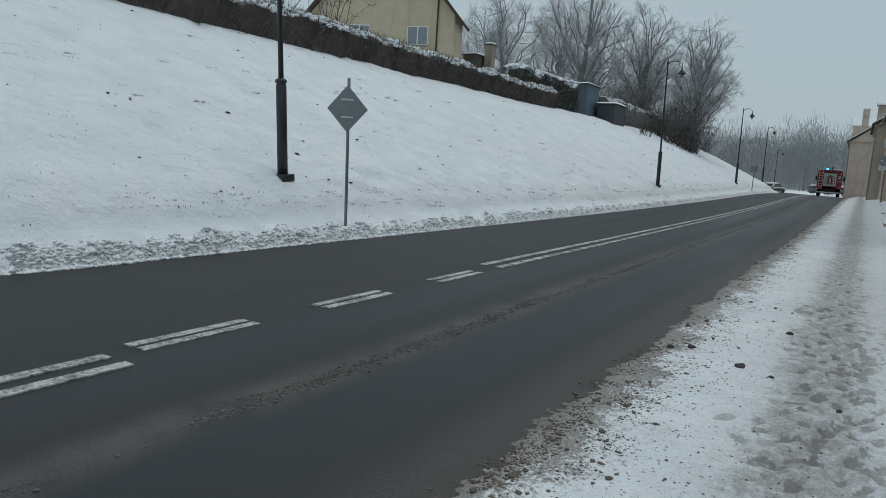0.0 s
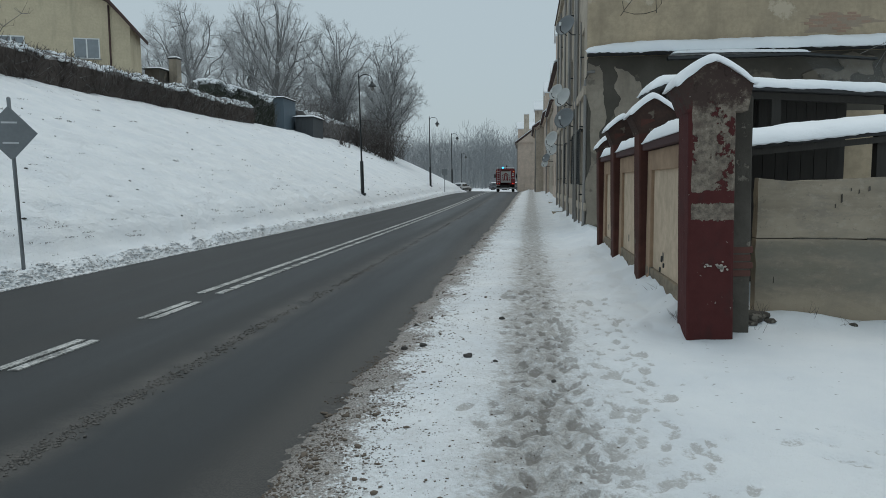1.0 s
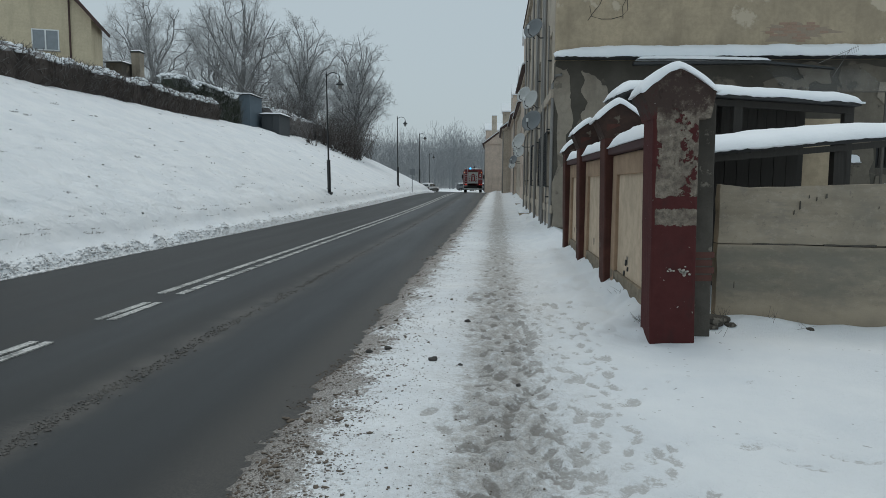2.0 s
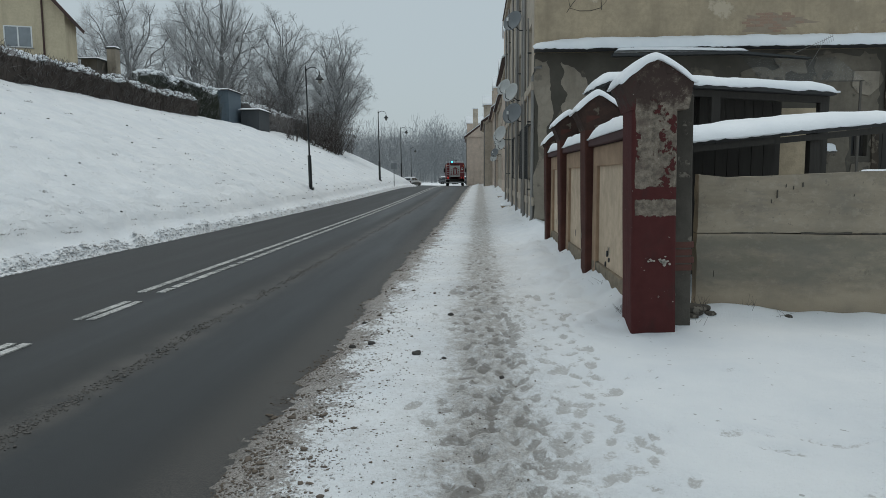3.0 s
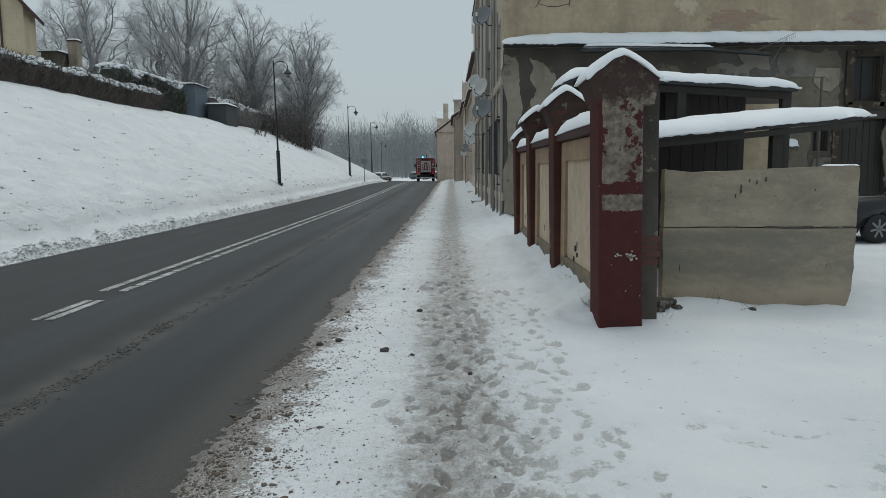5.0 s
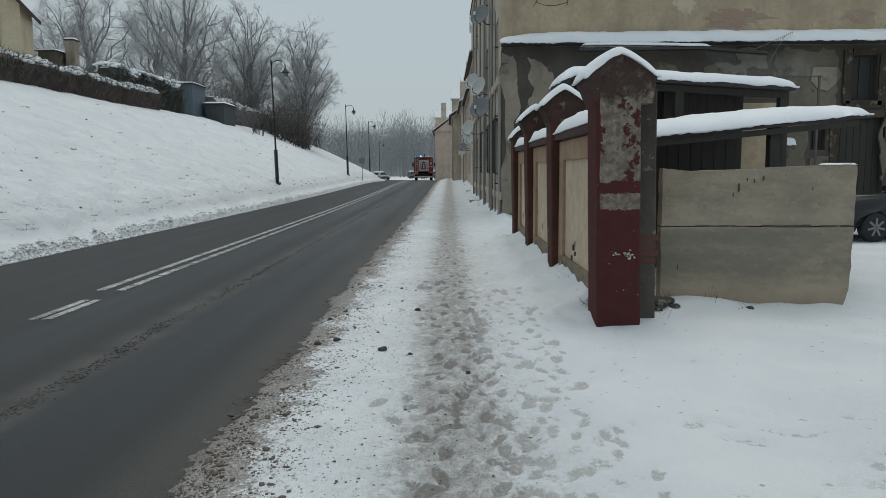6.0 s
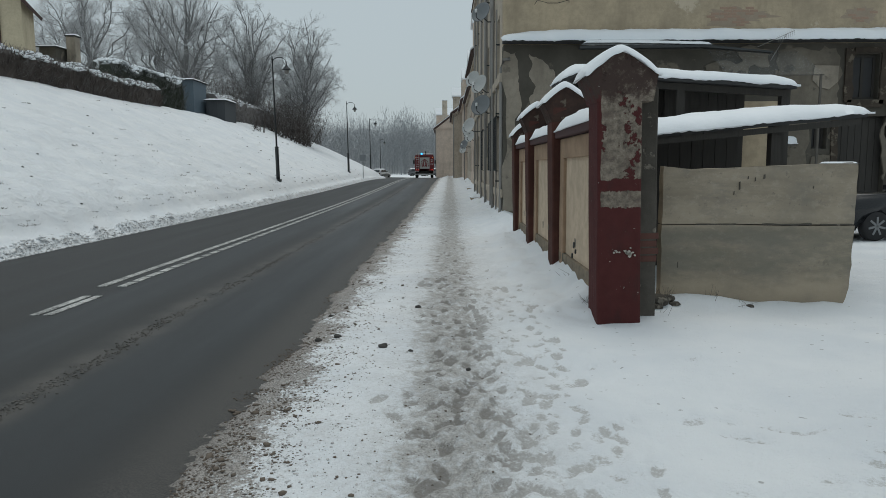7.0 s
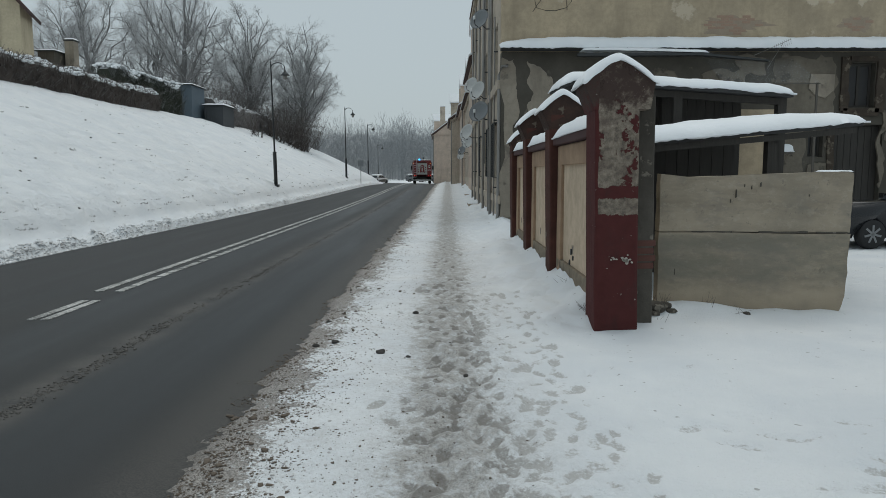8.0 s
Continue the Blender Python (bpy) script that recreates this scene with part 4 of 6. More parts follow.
GY = 20.7
ALONG = Matrix(((0, 1, 0, 0), (-1, 0, 0, 0), (0, 0, 1, 0), (0, 0, 0, 1)))   # wall's x runs towards -y, into the wall is +x
gable_holes = [(11.95, 12.72, 3.55, 4.85), (10.85, 11.3, 2.1, 2.85), (11.62, 13.05, -0.1, 3.05)]


def corner_tenement():
    p = thing("tenement", "old two-tone plastered tenement with a snowy ledge and flaking walls", "building")
    low = part("gable_wall", wall_with_holes(1.72, 18, -0.3, 5.15, gable_holes, 0.45), GREYWALL, p, "dark grey patched lower gable plaster")
    low.location = (0, GY, 0)
    up = part("upper_gable", wall_with_holes(1.72, 18, 5.15, 11.5, [], 0.4), CREAM, p, "faded cream plaster with bare brick patches")
    up.location = (0, GY + 0.05, 0)
    roof = prism([(-0.55, 0), (0.0, 0), (0.0, 0.22), (-0.55, 0.05)], "x", 1.68, 18)
    r = part("ledge", roof, ROOFFELT, p, "narrow felted ledge roof")
    r.location = (0, GY, 5.17)
    part("ledge_snow", snow_cap(1.64, 18, GY - 0.6, GY + 0.05, lambda x, y: 5.19 + max(0, y - GY + 0.55) * 0.3, 0.24, 200, 8, 0.06, 3.0), SNOW, p, "thick snow along the ledge", True)
    # sagging gutter under the ledge, with snow in it
    part("gutter", prism([(3.8, 4.97), (7.3, 4.99), (9.2, 4.80), (9.2, 4.76), (7.3, 4.92), (3.8, 4.90)], "y", GY - 0.85, GY - 0.62), METAL, p, "dark sagging gutter")
    part("gutter_snow", snow_cap(3.9, 7.5, GY - 0.86, GY - 0.5, lambda x, y: 5.0 + 0.06 * min(1.0, max(0.0, (7.4 - x) / 2.5)), 0.085, 40, 6, 0.02, 4.0), SNOW, p, "snow heaped on the gutter", True)
    # street side
    n, h = 20.0, 10.4
    holes = [(1.4 + k * 2.6, 2.5 + k * 2.6, z, z + 1.7) for k in range(7) for z in (1.5, 4.6, 7.6)]
    street = part("street_wall", wall_with_holes(-n, -0.47, -0.3, h, [(-b, -a, c, d) for a, b, c, d in holes], 0.4), FACADE, p, "grimy grey-brown street plaster")
    street.matrix_local = Matrix.Translation((1.72, GY, 0)) @ ALONG
    for a, b, c, d in holes:
        window_unit("window", b - a, d - c, p, Matrix.Translation((1.84, GY + (a + b) / 2, c)) @ ALONG)
    for z, s in ((h - 0.25, 0.16), (4.1, 0.12), (0.7, 0.08)):
        part("cornice", box(1.72 - s, 1.725, GY + 0.02, GY + n, z, z + 0.25, 0.02), FACADE, p)
    part("roof", prism([(1.5, h), (10, h), (6, h + 3.5)], "y", GY - 0.2, GY + n), ROOFTILE, p)
    part("back_wall", box(17.6, 18, GY + 0.5, GY + n, -0.3, h), FACADE, p)
    # downpipe at the corner
    part("downpipe", tube([(1.9, GY - 0.06, 4.75), (1.72, GY - 0.1, 4.72), (1.66, GY + 0.1, 4.5), (1.66, GY + 0.12, 0.4), (1.62, GY + 0.1, 0.15)], 0.05, 8), ZINC, p, "pale zinc downpipe", True)
    part("downpipe", tube([(1.62, GY + 3.1, 10), (1.62, GY + 3.1, 0.15)], 0.055, 8), ZINC, p, "", True)
    part("downpipe", tube([(1.62, GY + 7.4, 10), (1.62, GY + 7.4, 0.15)], 0.055, 8), ZINC, p, "", True)
    # pale plaster that still clings to the dark wall
    for lay, pts in enumerate(([(1.75, 5.0), (2.1, 5.0), (2.12, 4.0), (2.2, 2.4), (2.25, 0.2), (1.75, 0.2)], [(2.62, 4.9), (2.75, 4.85), (3.35, 4.1), (3.6, 3.6), (3.5, 2.4), (2.6, 2.2), (2.5, 3.3), (2.62, 4.2)], [(9.75, 5.0), (11.5, 5.0), (11.62, 4.2), (11.5, 3.2), (10.7, 3.05), (10.6, 1.9), (10.2, 1.5), (9.7, 2.2), (10.0, 3.3)], [(11.42, 3.0), (11.56, 2.9), (11.55, 1.6), (11.42, 1.5)], [(13.2, 4.9), (14.5, 5.0), (14.8, 3.6), (14.0, 2.0), (13.2, 2.6)], [(4.0, 2.4), (5.2, 2.6), (5.4, 1.2), (4.4, 0.4)], [(9.5, 0.9), (9.55, 2.9), (10.75, 2.95), (10.7, 0.9)], [(10.85, 0.8), (10.85, 1.85), (11.45, 1.9), (11.45, 0.8)], [(7.6, 4.6), (8.9, 4.7), (8.7, 3.9), (7.9, 3.7)], [(12.95, 1.2), (12.95, 3.4), (13.1, 3.4), (13.1, 1.2)], [(8.6, 5.0), (9.5, 4.95), (9.4, 4.5), (8.8, 4.4)])):
        ring = []
        for i, a in enumerate(pts):
            c = pts[(i + 1) % len(pts)]
            for f in (k / 10 for k in range(10)):
                q = Vector((a[0] + (c[0] - a[0]) * f, a[1] + (c[1] - a[1]) * f, 0))
                d = noise.noise_vector(q * 2.3) * 0.2 + noise.noise_vector(q * 9) * 0.07
                ring.append((q.x + d.x, q.y + d.y))
        part("plaster_patch", prism(ring, "y", GY - 0.008 - 0.004 * lay, GY + 0.01), CORNERPLASTER if lay < 2 else PALEPLASTER, p, "pale plaster patch")
    for a, b, c, d in ((11.70, 11.93, 3.45, 5.0), (12.74, 13.0, 3.4, 4.95), (11.95, 12.72, 4.87, 5.02), (11.8, 12.85, 3.3, 3.52), (11.4, 11.6, -0.1, 3.2)):
        ring = [(u + 0.05 * noise.noise(Vector((u * 7, v * 5, 1))), v) for u, v in ((a, c + (d - c) * k / 8) for k in range(9))] + [(u + 0.09 * noise.noise(Vector((u * 7, v * 5, 6))), v) for u, v in ((b, d - (d - c) * k / 8) for k in range(9))]
        part("opening_surround", prism(ring, "y", GY - 0.07, GY + 0.01), SURROUND, p, "dark brick surround where plaster fell")
    shield = [(10.8, 4.52), (11.5, 4.5), (11.5, 4.05), (11.25, 3.82), (10.95, 3.9), (10.75, 4.1)]
    part("plaster_patch", prism(shield, "y", GY - 0.066, GY + 0.01), CORNERPLASTER, p, "small pale plaster patch")
    pad = part("wall_shelf", box(9.7, 10.16, 20.15, GY + 0.02, 2.18, 2.25, 0.01), GREYWOOD, p, "short plank shelf on the wall")
    part("shelf_snow", snow_cap(9.68, 10.18, 20.12, GY, lambda x, y: 2.25, 0.2, 14, 10, 0.03, 6.0), SNOW, pad, "rounded snow on the shelf", True)
    # gable openings
    window_unit("window", 0.76, 1.28, p, Matrix.Translation((12.335, GY + 0.2, 3.56)), DARKWOOD, ROOFFELT)
    window_unit("window", 0.44, 0.74, p, Matrix.Translation((11.075, GY + 0.2, 2.11)), DARKWOOD, ROOFFELT)
    gate = part("yard_gate", box(11.63, 13.04, GY + 0.22, GY + 0.28, -0.1, 3.04), DARKWOOD, p, "dark wooden yard gate")
    for k in range(7):
        part("board", box(11.64 + k * 0.2, 11.83 + k * 0.2, GY + 0.195, GY + 0.218, 0.0, 3.0, 0.004), DARKWOOD, gate)
    # scrawled lines high on the cream wall
    for pts in ([(2.66, 6.72), (2.72, 6.42), (3.0, 6.34), (3.3, 6.34), (3.6, 6.42), (3.75, 6.6), (3.72, 6.95)], [(2.62, 6.3), (2.75, 6.5), (2.95, 6.75), (3.05, 7.0)], [(3.62, 6.35), (3.6, 6.7), (3.75, 7.0)]):
        part("scrawl", tube([(x, GY + 0.048, z) for x, z in pts], 0.01, 5), GREYPIER, p, "thin dark scrawled line")
    return p


corner_tenement()
plastic_canopy()


def row_house(y0, y1, x, h, mat, shade, gable_to_street=False, label=""):
    p = thing("terraced_house", label or "grimy terraced street house with a snowy roof", "house", pose(x, y0, 0), "houses along the street")
    n = y1 - y0
    cnt = max(2, int(n / 2.7))
    holes = [((k + 0.5) * n / cnt - 0.5, (k + 0.5) * n / cnt + 0.5, z, z + 1.6) for k in range(cnt) for z in (1.3, 4.3) if z + 1.6 < h]
    w = part("street_wall", wall_with_holes(-n, 0, -0.3, h, [(-b, -a, c, d) for a, b, c, d in holes], 0.4), mat, p)
    w.matrix_local = ALONG
    for a, b, c, d in holes:
        window_unit("window", b - a, d - c, p, Matrix.Translation((0.14, (a + b) / 2, c)) @ ALONG)
    part("end_wall", box(0.4, 9, -0.002, 0.4, -0.3, h), mat, p)
    part("cornice", box(-0.2, 0.0, 0, n, h - 0.22, h, 0.02), shade, p)
    roof = part("roof", prism([(-0.45, h), (9.3, h), (4.4, h + 3.6)], "y", -0.15, n + 0.1), ROOFTILE, p)
    part("gable_end", prism([(0.0, h - 0.01), (8.9, h - 0.01), (4.4, h + 3.35)], "y", -0.17, -0.152), mat, p)
    bm = prism([(-0.47, h + 0.02), (-0.47, h + 0.12), (4.4, h + 3.75), (4.4, h + 3.62)], "y", -0.13, n + 0.08)
    part("roof_snow", bm, SNOW, p, "snow on the street-side slope")
    part("downpipe", tube([(-0.07, 0.3, h - 0.2), (-0.07, 0.3, 0.1)], 0.055, 8), ZINC, p, "", True)
    for cx, cy, top in ((0.9, n * 0.28, 4.6), (0.3, n * 0.8, 4.0)):
        ch = part("chimney", box(cx, cx + 0.8, cy, cy + 0.8, h + 0.4, h + top, 0.02), FACADE, p)
        part("chimney_snow", box(cx - 0.02, cx + 0.82, cy - 0.02, cy + 0.82, h + top + 0.002, h + top + 0.12, 0.03), SNOW, ch)
    # dormer that looks on to the street
    d = part("dormer", prism([(n * 0.5 - 1.0, h - 0.1), (n * 0.5 + 1.0, h - 0.1), (n * 0.5 + 1.0, h + 2.6), (n * 0.5, h + 3.6), (n * 0.5 - 1.0, h + 2.6)], "x", -0.06, 3.4), mat, p)
    part("dormer_snow", prism([(n * 0.5 - 1.15, h + 2.55), (n * 0.5, h + 3.64), (n * 0.5 + 1.15, h + 2.55), (n * 0.5 + 1.15, h + 2.7), (n * 0.5, h + 3.8), (n * 0.5 - 1.15, h + 2.7)], "x", -0.2, 3.3), SNOW, d)
    return p


row_house(40.75, 53, 1.95, 8.3, FACADE2, FACADE)
row_house(53.05, 66, 2.1, 7.6, FACADE, FACADE)
row_house(66.05, 80, 1.9, 8.0, FACADE2, FACADE2)
row_house(80.05, 96, 1.05, 7.8, FACADE, FACADE)
row_house(104, 122, -1.35, 7.4, FACADE2, FACADE, label="ochre corner house at the bend with snowy roof")


def facade_pipe(x, y, z0, z1, r, label="thin pipe running down the facade"):
    p = thing("wall_pipe", label, "pipe", pose(x, y, z0), "pipes on the facades")
    part("tube", tube([(0, 0, 0), (0, 0, z1 - z0)], r, 7), ZINC, p, "", True)
    for k in range(3):
        part("clip", box(-0.02, 0.12, -0.04, 0.04, (z1 - z0) * (k + 0.5) / 3 - 0.02, (z1 - z0) * (k + 0.5) / 3 + 0.02), METAL, p)
    return p


for y, z0, z1, r in ((22.3, 0.1, 6.5, 0.025), (24.9, 0.1, 9.5, 0.05), (27.2, 2.0, 9.0, 0.02), (31.5, 0.1, 9.8, 0.05), (35.2, 0.1, 9.8, 0.045), (38.5, 0.1, 9.8, 0.05)):
    facade_pipe(1.63, y, z0, z1, r)


def facade_grille(y, z, w, h):
    """A shallow iron window cage fixed to the wall."""
    p = thing("window_grille", "dark iron grille over a street window", "grille", pose(1.6, y, z), "grilles on the facade")
    for k in range(6):
        part("upright", box(-0.01, 0.01, k * w / 5 - 0.01, k * w / 5 + 0.01, 0, h), METAL, p)
    part("top_rail", box(-0.012, 0.14, -0.02, w + 0.02, h, h + 0.02), METAL, p)
    part("bottom_rail", box(-0.012, 0.14, -0.02, w + 0.02, -0.02, 0), METAL, p)
    return p


for y in (22.1, 24.7, 29.9):
    facade_grille(y, 1.5, 1.1, 1.7)


def door_steps(y, w):
    p = thing("door_step", "low snowy stone step at a street door", "step", pose(1.72 if y < 40 else 1.95 if y < 53 else 2.2, y, float(swell(y))), "steps on the pavement")
    part("slab", box(-0.55, 0.05, 0, w, -0.1, 0.18, 0.02), CONCRETE, p)
    part("snow_cap", snow_cap(-0.55, 0.0, 0, w, lambda a, b: 0.18, 0.05, 8, 10, 0.01, y), SNOW, p, "", True)
    return p


for y in (31.8, 44.0, 57.5):
    door_steps(y, 1.4)


def satellite_dish(x, y, z, r, mat, turn):
    p = thing("satellite_dish", "grey enamel satellite dish on a wall arm", "satellite dish", pose(x, y, z, 0, 0, turn), "dishes on the facades")
    prof = [(r * k / 6, 0.16 * r * (k / 6) ** 2 * 2) for k in range(7)]
    prof += [(r * k / 6, 0.16 * r * (k / 6) ** 2 * 2 - 0.015) for k in range(6, -1, -1)]
    part("reflector", lathe(prof, 20, pose(0, 0, 0, 68, 0, 0)), mat, p, "", True)
    part("feed_arm", tube([(0, 0, -r * 0.8), (0, -r * 0.9, -r * 0.5), (0, -r * 1.0, 0.0)], 0.015, 6), METAL, p)
    part("receiver", box(-0.04, 0.04, -r * 1.06, -r * 0.94, -0.02, 0.1, 0.01), WHITE, p)
    return p


for x, y, z, r, mat, turn in ((1.28, 24.0, 6.75, 0.42, DARKDISH, 20), (1.3, 25.4, 4.55, 0.42, DISH, 10), (1.32, 24.8, 3.75, 0.45, DARKDISH, 25), (1.2, 33.5, 3.55, 0.48, DISH, 10),
                              (1.3, 41, 3.4, 0.4, DISH, 20), (1.3, 46, 3.9, 0.4, DISH, 0), (1.25, 52, 3.3, 0.4, DARKDISH, 20), (1.25, 58, 3.6, 0.4, DISH, 10), (1.2, 64, 3.2, 0.4, DISH, 30), (1.2, 29, 5.2, 0.4, DISH, 15)):
    x += 0.0 if y < 40 else 0.2 if y < 53 else 0.45
    d = satellite_dish(x, y, z, r * 0.86, mat, turn - 60)
    arm = part("wall_arm", tube([(0, 0.02, -0.1), (0.2, 0.25, -0.22), (2.5 - x, 0.25, -0.22)], 0.02, 6), METAL, d)
    arm.matrix_local = d.matrix_basis.to_3x3().to_4x4().inverted()


# ---- street lamps and sign ----
def street_lamp(x, y, z=None):
    z = land_at(x, y) if z is None else z
    p = thing("street_lamp", "black hook-necked street lamp with a bell lantern", "street lamp", pose(x, y, z, 4.2, 0, 0), "street lamps")
    part("base_plate", box(-0.16, 0.16, -0.16, 0.16, -0.1, 0.03, 0.01), METAL, p)
    part("base_column", lathe([(0.10, -0.1), (0.10, 1.68), (0.085, 1.72), (0.11, 1.74), (0.11, 1.78), (0.05, 1.82)], 12), METAL, p, "", True)
    part("pole", lathe([(0.05, 1.8), (0.042, 4.5), (0.035, 6.35), (0.05, 6.36), (0.05, 6.42), (0.03, 6.45), (0.012, 6.62)], 10), METAL, p, "", True)
    arc = [(0.0, 0, 6.0)] + [(0.37 - 0.37 * math.cos(a), 0, 6.2 + 0.3 * math.sin(a)) for a in (k * math.pi / 10 for k in range(11))] + [(0.74, 0, 6.1)]
    part("hook_arm", tube(arc, 0.025, 8), METAL, p, "", True)
    lan = part("lantern", lathe([(0.03, 6.14), (0.06, 6.06), (0.10, 6.0), (0.22, 5.88), (0.24, 5.84), (0.2, 5.83), (0.02, 5.85)], 14, pose(0.74, 0, 0)), METAL, p, "black bell hood", True)
    part("lamp_glass", lathe([(0.13, 5.84), (0.10, 5.68), (0.05, 5.62), (0.01, 5.61)], 12, pose(0.74, 0, 0)), ZINC, lan, "frosted glass bowl", True)
    return p


street_lamp(-9.35, 9.7)
street_lamp(-9.15, 37.9)
street_lamp(-9.2, 66.0)
street_lamp(-9.9, 92.0)
street_lamp(-11.0, 118.0)


def road_sign(x, y):
    z = land_at(x, y) + 0.08
    p = thing("road_sign", "grey back of a diamond road sign on a steel post", "road sign", pose(x, y, z, 4.2, 0.6, 14))
    part("post", lathe([(0.03, -0.4), (0.03, 2.70), (0.01, 2.72)], 10), SIGNBACK, p, "", True)
    s = 0.41
    plate = part("plate", prism([(-s, 2.15), (-0.02, 2.15 - s), (0.02, 2.15 - s), (s, 2.15), (0.02, 2.15 + s), (-0.02, 2.15 + s)], "y", -0.05, -0.035), SIGNBACK, p)
    for dz in (-0.15, 0.17):
        part("bracket", box(-0.12, 0.12, -0.055, -0.028, 2.15 + dz - 0.014, 2.15 + dz + 0.014), ALU, plate, "light metal bracket")
    return p


road_sign(-8.25, 10.3)


def small_sign(x, y):
    p = thing("street_sign", "small rectangular street sign on a thin grey post", "road sign", pose(x, y, land_at(x, y)))
    part("post", lathe([(0.035, -0.2), (0.035, 2.45), (0.01, 2.47)], 8), SIGNBACK, p, "", True)
    part("plate", box(-0.28, 0.28, -0.05, -0.03, 1.8, 2.4, 0.005), SIGNBACK, p)
    return p


small_sign(-8.3, 70.0)


def tv_aerial(x, y, z):
    p = thing("tv_aerial", "thin comb-like television aerial fixed over the ledge", "aerial", pose(x, y, z, 0, 0, 14))
    part("mast", tube([(0.3, 0.62, -0.55), (0.3, 0.0, 0.1)], 0.008, 6), ZINC, p)
    boom = part("boom", tube([(-0.65, 0, -0.3), (0.55, 0, 0.2)], 0.007, 6), ZINC, p)
    for k in range(9):
        c = 0.0 + k * 0.065
        part("element", tube([(c, 0, 0.415 * c + 0.02), (c + 0.03, -0.02, 0.415 * c - 0.15)], 0.004, 4), ZINC, boom)
    return p


tv_aerial(9.35, GY - 0.75, 5.2)


# ---- house and sheds above the bank ----
def hill_house():
    x, y = -26.5, 44.5
    p = thing("hill_house", "yellow rendered house with a dark hipped gambrel roof", "house", pose(x, y, 7.55, 0, 0, 20))
    w, e, k = 11.0, 4.6, 1.5
    part("wall", prism([(-w, -2.5), (0, -2.5), (0, e), (-1.35, e + k), (-w / 2, e + k + 1.6), (-w + 1.35, e + k), (-w, e)], "y", 0, 3.6), HOUSEWALL, p)
    for pts, nm in (([(0.42, e - 0.5), (0.5, e - 0.3), (-1.3, e + k + 0.3), (-1.3, e + k)], "eave_slope"), ([(-1.3, e + k), (-1.3, e + k + 0.3), (-w / 2, e + k + 1.95), (-w / 2, e + k + 1.65)], "upper_slope"),
                    ([(-w / 2, e + k + 1.65), (-w / 2, e + k + 1.95), (-w + 1.3, e + k + 0.3), (-w + 1.3, e + k)], "upper_slope"), ([(-w + 1.3, e + k), (-w + 1.3, e + k + 0.3), (-w - 0.5, e - 0.3), (-w - 0.42, e - 0.5)], "eave_slope")):
        part(nm, prism(pts, "y", -0.5, 3.9), ROOFTILE, p, "dark brown roof slope")
    for u in (-2.7, -7.2):
        window_unit("window", 1.6, 1.35, p, Matrix.Translation((u, -0.045, 2.35)), None, SKYGLASS)
    part("downpipe", tube([(-1.25, -0.08, e + k - 0.2), (-1.25, -0.08, 0.1)], 0.06, 8), ROOFTILE, p, "brown downpipe", True)
    return p


hill_house()


def small_shed(name, label, x, y, z, w, d, h, mat, turn=0, snow=0.1):
    p = thing(name, label, "shed", pose(x, y, z, 0, 0, turn), "sheds on the bank")
    part("wall", box(0, w, 0, d, -0.6, h), mat, p)
    for k in range(int(w / 0.4)):
        part("rib", box(k * 0.4 + 0.1, k * 0.4 + 0.16, -0.03, -0.001, -0.4, h - 0.05), mat, p)
    part("roof", box(-0.15, w + 0.15, -0.2, d + 0.1, h + 0.003, h + 0.06, 0.01), ROOFFELT, p)
    part("snow_cap", snow_cap(-0.16, w + 0.16, -0.26, d + 0.1, lambda a, b: h + 0.06, snow, 14, 8, 0.01, x), SNOW, p, "", True)
    return p


small_shed("metal_shed", "blue-grey sheet metal shed under a snowy roof", -23.2, 56.5, 6.0, 2.95, 3, 2.7, BLUESHED, 0, 0.14)
small_shed("low_hut", "low dark garden hut with snow on its roof", -19.95, 58.5, 5.9, 1.55, 3, 1.35, SLATEBOARD, 0, 0.16)
small_shed("flat_roof_annexe", "small flat-roofed annexe beside the house", -29.3, 51, 6.3, 1.2, 3, 4.1, GREYWALL, 0, 0.12)


def chimney_stack(x, y, z):
    p = thing("chimney_stack", "grey rendered chimney rising behind the hedge", "chimney", pose(x, y, z))
    part("shaft", box(-0.33, 0.33, -0.36, 0.36, -3.0, 1.6, 0.02), CORNERPLASTER, p)
    part("cowl", box(-0.4, 0.4, -0.43, 0.43, 1.603, 1.7, 0.02), ROOFFELT, p)
    part("snow_cap", snow_cap(-0.38, 0.38, -0.4, 0.4, lambda a, b: 1.7, 0.12, 8, 8, 0.0, 2.0), SNOW, p, "", True)
    part("house_roof", prism([(-3.5, -1.6), (3.0, -1.6), (0, -0.5)], "y", -1.5, 5), SNOW, p)
    part("house_wall", box(-3.3, 2.8, -1.2, 4.8, -4.5, -1.603), FACADE2, p)
    return p


chimney_stack(-27.6, 52.5, 9.75)


